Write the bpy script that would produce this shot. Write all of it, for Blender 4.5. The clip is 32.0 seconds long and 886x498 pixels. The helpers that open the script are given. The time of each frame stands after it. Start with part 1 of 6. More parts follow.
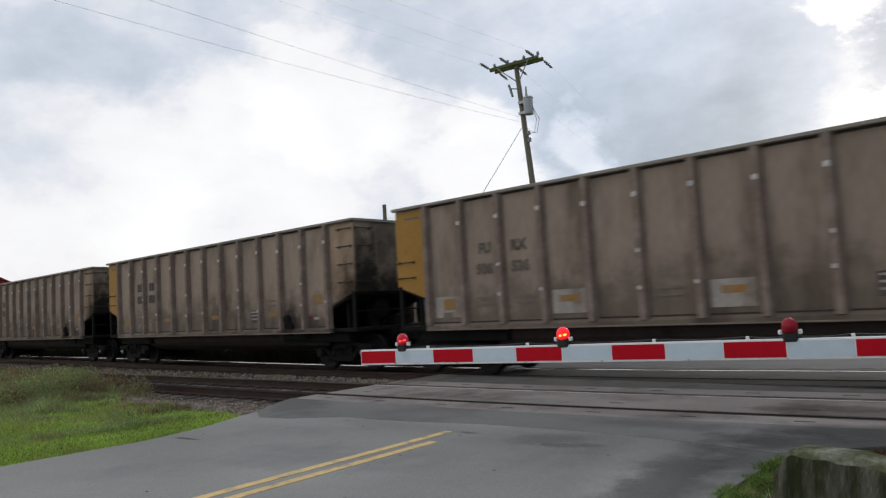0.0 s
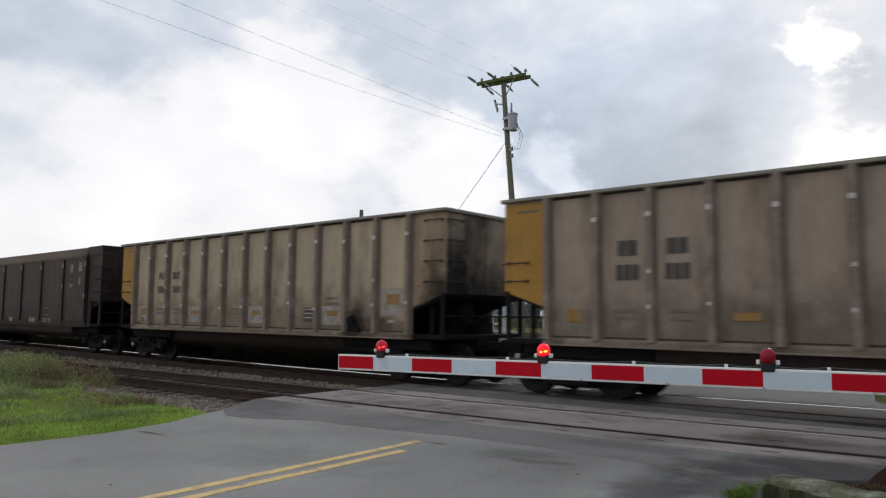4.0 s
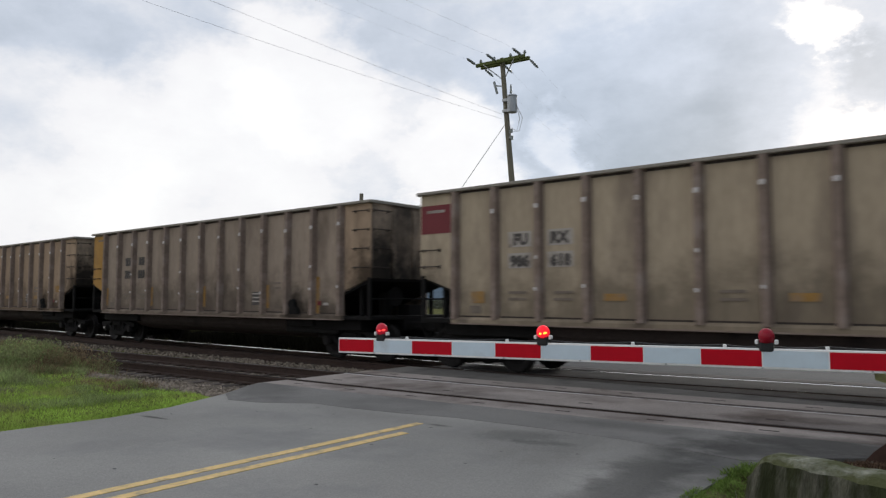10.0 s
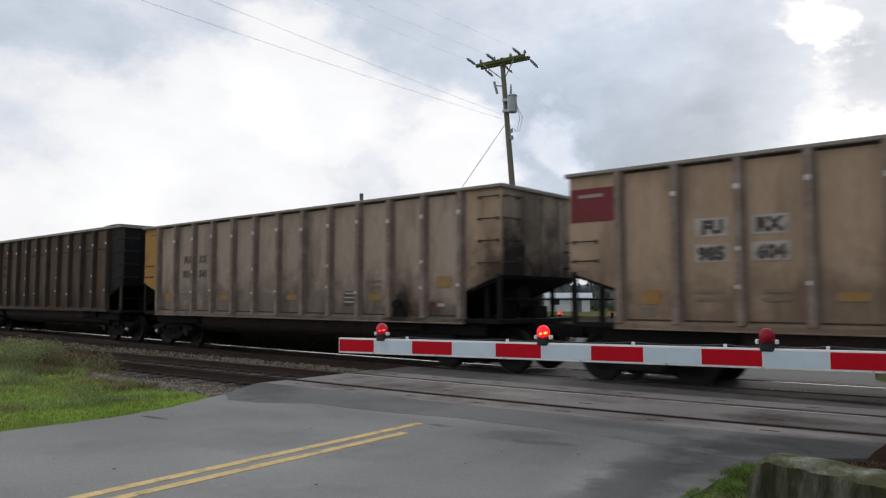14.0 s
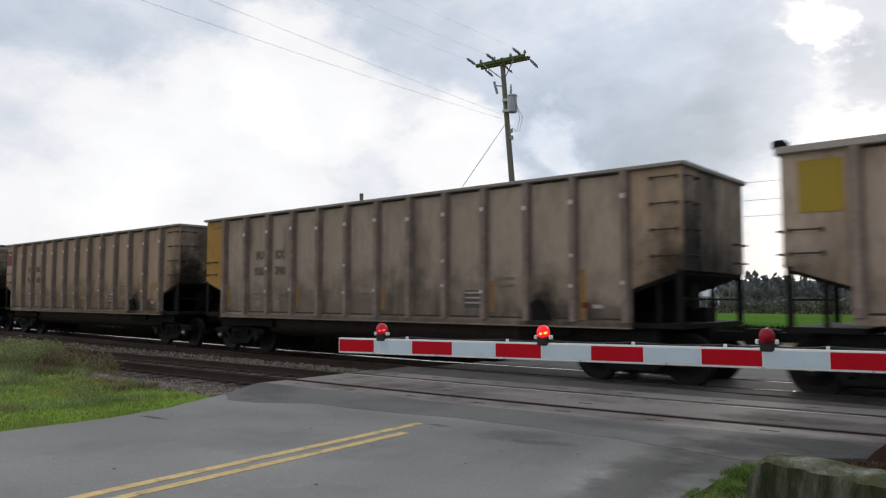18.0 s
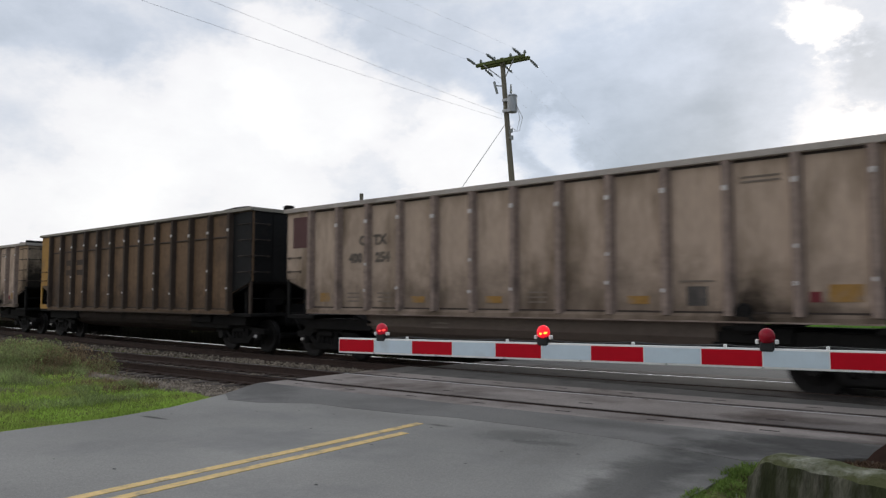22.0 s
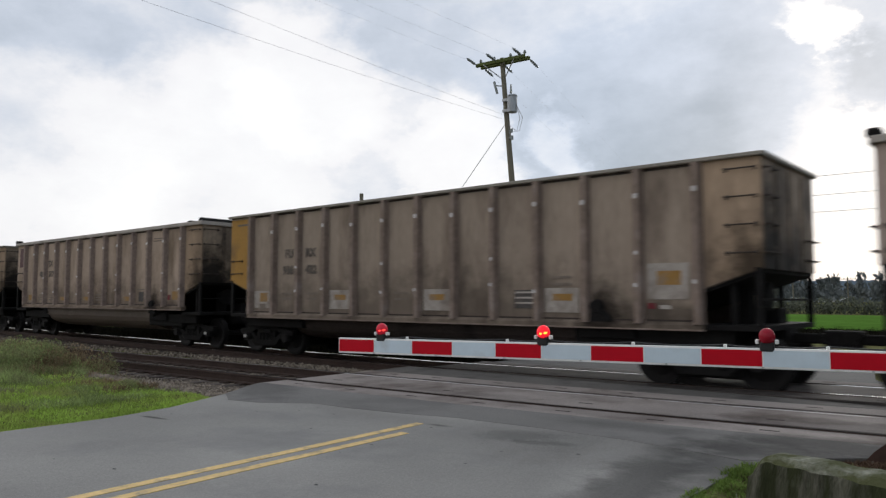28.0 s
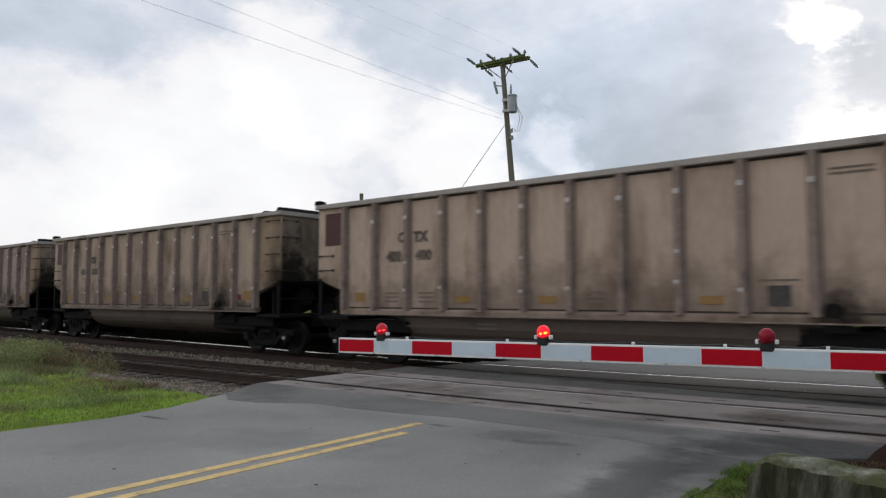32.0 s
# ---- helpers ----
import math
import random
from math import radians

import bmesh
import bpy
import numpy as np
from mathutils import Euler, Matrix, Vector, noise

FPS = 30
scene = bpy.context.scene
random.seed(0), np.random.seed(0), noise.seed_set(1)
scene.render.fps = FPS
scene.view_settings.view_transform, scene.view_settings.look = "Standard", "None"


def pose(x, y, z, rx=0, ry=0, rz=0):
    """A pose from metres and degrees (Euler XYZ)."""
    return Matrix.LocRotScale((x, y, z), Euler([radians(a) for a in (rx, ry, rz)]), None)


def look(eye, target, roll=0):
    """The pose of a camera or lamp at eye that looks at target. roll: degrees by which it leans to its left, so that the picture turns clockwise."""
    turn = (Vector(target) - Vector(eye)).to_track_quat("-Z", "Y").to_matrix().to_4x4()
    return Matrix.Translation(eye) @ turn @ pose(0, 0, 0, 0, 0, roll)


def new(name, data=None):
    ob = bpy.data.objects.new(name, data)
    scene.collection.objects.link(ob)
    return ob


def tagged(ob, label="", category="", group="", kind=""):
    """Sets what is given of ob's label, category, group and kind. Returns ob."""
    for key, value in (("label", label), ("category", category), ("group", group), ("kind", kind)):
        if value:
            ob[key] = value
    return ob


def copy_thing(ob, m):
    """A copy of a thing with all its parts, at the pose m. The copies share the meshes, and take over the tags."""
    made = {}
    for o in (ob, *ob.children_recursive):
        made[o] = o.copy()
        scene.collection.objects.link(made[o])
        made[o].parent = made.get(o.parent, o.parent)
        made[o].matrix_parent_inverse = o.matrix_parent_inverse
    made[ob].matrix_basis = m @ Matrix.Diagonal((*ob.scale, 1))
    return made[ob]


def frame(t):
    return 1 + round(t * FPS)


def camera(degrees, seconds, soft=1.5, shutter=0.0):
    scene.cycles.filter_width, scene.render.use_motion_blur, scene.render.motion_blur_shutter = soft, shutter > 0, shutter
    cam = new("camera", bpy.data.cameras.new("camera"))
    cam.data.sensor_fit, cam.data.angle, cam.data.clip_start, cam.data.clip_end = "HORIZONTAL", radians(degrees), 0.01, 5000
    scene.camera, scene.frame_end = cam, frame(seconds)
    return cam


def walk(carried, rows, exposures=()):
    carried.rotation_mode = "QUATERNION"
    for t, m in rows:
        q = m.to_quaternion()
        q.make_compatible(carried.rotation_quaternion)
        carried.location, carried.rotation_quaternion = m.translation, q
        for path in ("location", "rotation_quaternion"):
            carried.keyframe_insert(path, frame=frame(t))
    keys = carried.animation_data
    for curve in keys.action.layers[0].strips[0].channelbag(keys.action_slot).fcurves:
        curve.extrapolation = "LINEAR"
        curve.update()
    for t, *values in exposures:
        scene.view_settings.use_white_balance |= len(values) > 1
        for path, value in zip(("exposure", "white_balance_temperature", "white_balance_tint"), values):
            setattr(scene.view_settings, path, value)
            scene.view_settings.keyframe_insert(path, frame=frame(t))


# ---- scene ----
cam = camera(62.516, 32.0, soft=1.3, shutter=0.16)
STILL = (0.0, 0.0, 1.466, 93.918, -0.102, 40.698)
walk(cam, [
    (0, pose(0.081, 0.075, 1.472, 94.495, 3.057, 43.118)),
    (0.5, pose(0.070, 0.073, 1.477, 94.426, 2.919, 42.896)),
    (1, pose(0.054, 0.072, 1.470, 94.229, 2.526, 42.708)),
    (1.5, pose(0.026, 0.030, 1.481, 94.590, 1.068, 40.960)),
    (2, pose(-0.021, -0.006, 1.477, 94.447, -0.836, 40.285)),
    (2.5, pose(-0.040, -0.006, 1.476, 94.562, -1.193, 40.000)),
    (3, pose(-0.028, -0.014, 1.477, 94.537, -0.953, 40.022)),
    (3.5, pose(-0.018, -0.012, 1.471, 95.054, -0.786, 40.273)),
    (5.5, pose(0.009, -0.017, 1.466, 95.371, -0.408, 41.086)),
    (6, pose(0.008, -0.010, 1.469, 95.388, -0.331, 41.089)),
    (6.5, pose(0.002, -0.003, 1.464, 95.340, -0.406, 41.211)),
    (7, pose(0.003, 0.002, 1.467, 94.645, -0.180, 41.088)),
    (7.5, pose(-0.006, -0.009, 1.467, 92.695, -0.209, 40.879)),
    (8, pose(-0.006, 0.000, 1.461, 93.112, 0.059, 40.856)),
    (8.5, pose(0.000, 0.000, 1.461, 93.424, -0.075, 40.907)),
    (9, pose(0.000, 0.000, 1.465, 93.863, -0.148, 40.953)),
    (9.5, pose(0.002, -0.001, 1.466, 93.860, -0.170, 40.878)),
    (10, pose(0.003, -0.003, 1.466, 93.918, -0.128, 40.689)),
    (11.0, pose(*STILL)), (14.0, pose(*STILL)), (20.0, pose(*STILL)), (26.0, pose(*STILL)), (32.0, pose(*STILL)),
])

# ---- light: a bright overcast sky, the sun behind the clouds beyond the train ----
SUN_DIR = Vector((-0.197, 0.934, 0.298)).normalized()


def make_world():
    w = bpy.data.worlds.new("overcast")
    scene.world = w
    w.use_nodes = True
    nt = w.node_tree
    nt.nodes.clear()
    N, K = nt.nodes.new, nt.links.new

    def math(op, a, b=None, clamp=False):
        n = N("ShaderNodeMath")
        n.operation, n.use_clamp = op, clamp
        for i, v in enumerate((a, b)):
            if v is None:
                continue
            if isinstance(v, (int, float)):
                n.inputs[i].default_value = v
            else:
                K(v, n.inputs[i])
        return n.outputs[0]

    tc = N("ShaderNodeTexCoord")
    stretch = N("ShaderNodeMapping")
    stretch.inputs["Scale"].default_value = (1.0, 1.0, 1.7)
    K(tc.outputs["Generated"], stretch.inputs["Vector"])

    def noise_tex(scale, detail, rough, offset):
        m = N("ShaderNodeMapping")
        m.inputs["Location"].default_value = offset
        K(stretch.outputs[0], m.inputs["Vector"])
        n = N("ShaderNodeTexNoise")
        n.inputs["Scale"].default_value, n.inputs["Detail"].default_value = scale, detail
        n.inputs["Roughness"].default_value = rough
        K(m.outputs[0], n.inputs["Vector"])
        return n

    big = noise_tex(3.2, 6.0, 0.55, (5.3, 1.1, 6.2))
    fine = noise_tex(8.0, 8.0, 0.58, (7.0, 2.0, 3.0))
    billow = noise_tex(19.0, 7.0, 0.6, (1.0, 4.0, 8.0))
    warp = noise_tex(7.0, 7.0, 0.62, (2.0, 9.0, 5.0))
    # ragged cloud edges: the direction is shifted by a little noise before the masses are laid out
    sub = N("ShaderNodeVectorMath")
    sub.operation = "MULTIPLY_ADD"
    K(warp.outputs["Color"], sub.inputs[0])
    sub.inputs[1].default_value = (0.17, 0.17, 0.17)
    K(tc.outputs["Generated"], sub.inputs[2])
    shift = N("ShaderNodeVectorMath")
    shift.operation = "SUBTRACT"
    K(sub.outputs[0], shift.inputs[0])
    shift.inputs[1].default_value = (0.085, 0.085, 0.085)
    norm = N("ShaderNodeVectorMath")
    norm.operation = "NORMALIZE"
    K(shift.outputs[0], norm.inputs[0])
    value = math("ADD", math("MULTIPLY", math("SUBTRACT", big.outputs["Fac"], 0.5), 0.30),
                 math("MULTIPLY", math("SUBTRACT", fine.outputs["Fac"], 0.5), 0.42))
    value = math("ADD", value, math("MULTIPLY", math("SUBTRACT", billow.outputs["Fac"], 0.5), 0.24))
    value = math("ADD", value, 0.48)
    # bright breaks and darker masses: direction, inner and outer radius in degrees, amount
    for d, r0, r1, amount in CLOUD_MASSES:
        dot = N("ShaderNodeVectorMath")
        dot.operation = "DOT_PRODUCT"
        K(norm.outputs[0], dot.inputs[0])
        dot.inputs[1].default_value = Vector(d).normalized()
        mr = N("ShaderNodeMapRange")
        mr.interpolation_type = "SMOOTHSTEP"
        K(dot.outputs["Value"], mr.inputs["Value"])
        mr.inputs["From Min"].default_value, mr.inputs["From Max"].default_value = np.cos(radians(r1)), np.cos(radians(r0))
        mr.inputs["To Min"].default_value, mr.inputs["To Max"].default_value = 0.0, amount
        value = math("ADD", value, mr.outputs[0])
    ramp = N("ShaderNodeValToRGB")
    for e, (p, c) in zip([ramp.color_ramp.elements[0], ramp.color_ramp.elements[1], ramp.color_ramp.elements.new(0.45), ramp.color_ramp.elements.new(0.7)],
                         ((0.05, (0.36, 0.417, 0.49, 1)), (0.95, (1.0, 1.0, 0.99, 1)), (0.42, (0.592, 0.644, 0.735, 1)), (0.7, (0.90, 0.895, 0.915, 1)))):
        e.position, e.color = p, c
    K(value, ramp.inputs[0])
    # the heavy cloud beyond the pole is a cooler blue than the rest
    dot = N("ShaderNodeVectorMath")
    dot.operation = "DOT_PRODUCT"
    K(norm.outputs[0], dot.inputs[0])
    dot.inputs[1].default_value = Vector((-0.42, 0.87, 0.25)).normalized()
    cool = N("ShaderNodeMapRange")
    cool.interpolation_type = "SMOOTHSTEP"
    K(dot.outputs["Value"], cool.inputs["Value"])
    cool.inputs["From Min"].default_value, cool.inputs["From Max"].default_value = np.cos(radians(15)), np.cos(radians(4))
    tinted = N("ShaderNodeMix")
    tinted.data_type, tinted.blend_type = "RGBA", "MULTIPLY"
    K(cool.outputs[0], tinted.inputs["Factor"])
    K(ramp.outputs[0], tinted.inputs["A"])
    tinted.inputs["B"].default_value = (0.965, 1.0, 1.04, 1)
    sky = N("ShaderNodeTexSky")
    sky.sky_type, sky.sun_disc = "NISHITA", False
    sky.sun_elevation = math_asin(SUN_DIR.z)
    sky.sun_rotation = math_atan(SUN_DIR.x, SUN_DIR.y)
    b1, b2, mix, out = N("ShaderNodeBackground"), N("ShaderNodeBackground"), N("ShaderNodeMixShader"), N("ShaderNodeOutputWorld")
    K(sky.outputs[0], b1.inputs[0])
    b1.inputs[1].default_value = 0.08
    K(tinted.outputs["Result"], b2.inputs[0])
    b2.inputs[1].default_value = CLOUD_STRENGTH
    mix.inputs[0].default_value = 0.92
    K(b1.outputs[0], mix.inputs[1])
    K(b2.outputs[0], mix.inputs[2])
    K(mix.outputs[0], out.inputs[0])


math_asin, math_atan = math.asin, math.atan2
CLOUD_STRENGTH = 1.08
CLOUD_MASSES = [
    ((-0.208, 0.928, 0.311), 0.4, 2.8, 0.55),
    ((-0.22, 0.931, 0.29), 0.3, 1.5, 0.25),
    ((-0.682, 0.689, 0.246), 1, 4, 0.12),
    ((-0.185, 0.935, 0.302), 0.3, 1.8, 0.3),
    ((-0.231, 0.916, 0.329), 0.3, 1.6, 0.15),
    ((-0.22, 0.947, 0.234), 0.3, 2.4, 0.14),
    ((-0.17, 0.964, 0.20), 0.3, 2.0, 0.2),
    ((-0.162, 0.952, 0.261), 0.8, 3.2, -0.24),
    ((-0.268, 0.925, 0.265), 2, 7, -0.12),
    ((-0.434, 0.875, 0.212), 2.5, 12, -0.27),
    ((-0.40, 0.893, 0.205), 1.5, 6, -0.12),
    ((-0.422, 0.841, 0.339), 3, 9, 0.07),
    ((-0.516, 0.833, 0.2), 0.8, 3, 0.34),
    ((-0.631, 0.752, 0.187), 2, 5.5, 0.34),
    ((-0.751, 0.595, 0.288), 3, 7, 0.31),
    ((-0.851, 0.503, 0.152), 5, 12, 0.27),
    ((-0.932, 0.336, 0.133), 4, 11, 0.28),
    ((-0.906, 0.347, 0.244), 4, 9, -0.17),
    ((-0.72, 0.668, 0.19), 1, 4, 0.12),
    ((-0.654, 0.665, 0.36), 3, 7, -0.08),
    ((-0.843, 0.48, 0.243), 2, 6, 0.06),
    ((-0.89, 0.313, 0.332), 3, 8, 0.06),
    ((-0.195, 0.978, 0.068), 2, 10, 0.30),
    ((-0.19, 0.967, 0.168), 1, 6, 0.10),
    # unseen pair, added so the car ribs are brighter on their left
    ((-0.74, -0.62, 0.28), 12, 46, 0.32),
    ((0.92, -0.10, 0.30), 15, 70, -0.48),
]
make_world()
sun = new("sun", bpy.data.lights.new("sun", "SUN"))
sun.data.energy, sun.data.angle, sun.data.color = 0.7, radians(20), (1.0, 0.95, 0.88)
sun.matrix_world = look(SUN_DIR * 100, (0, 0, 0))


# ---- materials ----
def material(name, color, rough=0.8, metal=0.0, vary=0.25, scale=1.5, grain=18.0, bump=0.15, dirt=None, dirt_amount=0.0,
             dirt_scale=0.8, streak=(1, 1, 1), rand=0.0, emit=None, strength=0.0, island=False, leafy=0.0, streaks=0.0, spec=0.3):
    """A surface with broad stains, fine grain, optional dirt of its own colour and a little relief, in metres."""
    m = bpy.data.materials.new(name)
    m.use_nodes = True
    nt = m.node_tree
    b = nt.nodes["Principled BSDF"]
    N, K = nt.nodes.new, nt.links.new
    tc, mp = N("ShaderNodeTexCoord"), N("ShaderNodeMapping")
    mp.inputs["Scale"].default_value = streak
    K(tc.outputs["Object"], mp.inputs["Vector"])
    broad, small = N("ShaderNodeTexNoise"), N("ShaderNodeTexNoise")
    info = N("ShaderNodeObjectInfo")
    for n, s, d in ((broad, scale, 5.0), (small, grain, 4.0)):
        n.noise_dimensions = "4D"
        n.inputs["Scale"].default_value, n.inputs["Detail"].default_value = s, d
        K(mp.outputs[0], n.inputs["Vector"])
        K(info.outputs["Random"], n.inputs["W"])
    add = N("ShaderNodeMath")
    add.operation = "ADD"
    K(broad.outputs["Fac"], add.inputs[0])
    K(small.outputs["Fac"], add.inputs[1])
    ramp = N("ShaderNodeMapRange")
    K(add.outputs[0], ramp.inputs["Value"])
    ramp.inputs["From Min"].default_value, ramp.inputs["From Max"].default_value = 0.65, 1.35
    ramp.inputs["To Min"].default_value, ramp.inputs["To Max"].default_value = 1 - vary, 1 + vary
    tint = N("ShaderNodeMath")
    tint.operation = "MULTIPLY_ADD"
    if island:
        geo = N("ShaderNodeNewGeometry")
        K(geo.outputs["Random Per Island"], tint.inputs[0])
    else:
        K(info.outputs["Random"], tint.inputs[0])
    tint.inputs[1].default_value, tint.inputs[2].default_value = 2 * rand, 1 - rand
    mul = N("ShaderNodeMath")
    mul.operation = "MULTIPLY"
    K(ramp.outputs[0], mul.inputs[0])
    K(tint.outputs[0], mul.inputs[1])
    base = N("ShaderNodeVectorMath")
    base.operation = "SCALE"
    base.inputs[0].default_value = color
    K(mul.outputs[0], base.inputs["Scale"])
    col = base.outputs[0]
    if dirt:
        dn = N("ShaderNodeTexNoise")
        dn.noise_dimensions = "4D"
        dn.inputs["Scale"].default_value, dn.inputs["Detail"].default_value, dn.inputs["Roughness"].default_value = dirt_scale, 7.0, 0.62
        K(mp.outputs[0], dn.inputs["Vector"])
        K(info.outputs["Random"], dn.inputs["W"])
        dr = N("ShaderNodeMapRange")
        K(dn.outputs["Fac"], dr.inputs["Value"])
        dr.inputs["From Min"].default_value, dr.inputs["From Max"].default_value = 0.62 - 0.35 * dirt_amount, 0.80 - 0.35 * dirt_amount
        mix = N("ShaderNodeMix")
        mix.data_type = "RGBA"
        K(dr.outputs[0], mix.inputs["Factor"])
        K(col, mix.inputs["A"])
        mix.inputs["B"].default_value = (*dirt, 1)
        col = mix.outputs["Result"]
    if streaks:
        sm, sn, sr, sc = N("ShaderNodeMapping"), N("ShaderNodeTexNoise"), N("ShaderNodeMapRange"), N("ShaderNodeVectorMath")
        sm.inputs["Scale"].default_value = (5.0, 5.0, 0.22)
        K(tc.outputs["Object"], sm.inputs["Vector"])
        sn.noise_dimensions = "4D"
        sn.inputs["Scale"].default_value, sn.inputs["Detail"].default_value, sn.inputs["Roughness"].default_value = 1.6, 6.0, 0.6
        K(sm.outputs[0], sn.inputs["Vector"])
        K(info.outputs["Random"], sn.inputs["W"])
        K(sn.outputs["Fac"], sr.inputs["Value"])
        sr.inputs["From Min"].default_value, sr.inputs["From Max"].default_value = 0.38, 0.68
        sr.inputs["To Min"].default_value, sr.inputs["To Max"].default_value = 1 + 0.4 * streaks, 1 - streaks
        sc.operation = "SCALE"
        K(col, sc.inputs[0])
        K(sr.outputs[0], sc.inputs["Scale"])
        col = sc.outputs[0]
    K(col, b.inputs["Base Color"])
    b.inputs["Roughness"].default_value, b.inputs["Metallic"].default_value = rough, metal
    b.inputs["Specular IOR Level"].default_value = spec
    if bump:
        bp = N("ShaderNodeBump")
        bp.inputs["Strength"].default_value, bp.inputs["Distance"].default_value = bump, 0.02
        K(small.outputs["Fac"], bp.inputs["Height"])
        K(bp.outputs[0], b.inputs["Normal"])
    if leafy:
        tr, ms = N("ShaderNodeBsdfTranslucent"), N("ShaderNodeMixShader")
        K(col, tr.inputs["Color"])
        ms.inputs[0].default_value = leafy
        K(b.outputs[0], ms.inputs[1])
        K(tr.outputs[0], ms.inputs[2])
        K(ms.outputs[0], nt.nodes["Material Output"].inputs["Surface"])
    if emit:
        b.inputs["Emission Color"].default_value = (*emit, 1)
        b.inputs["Emission Strength"].default_value = strength
    return m


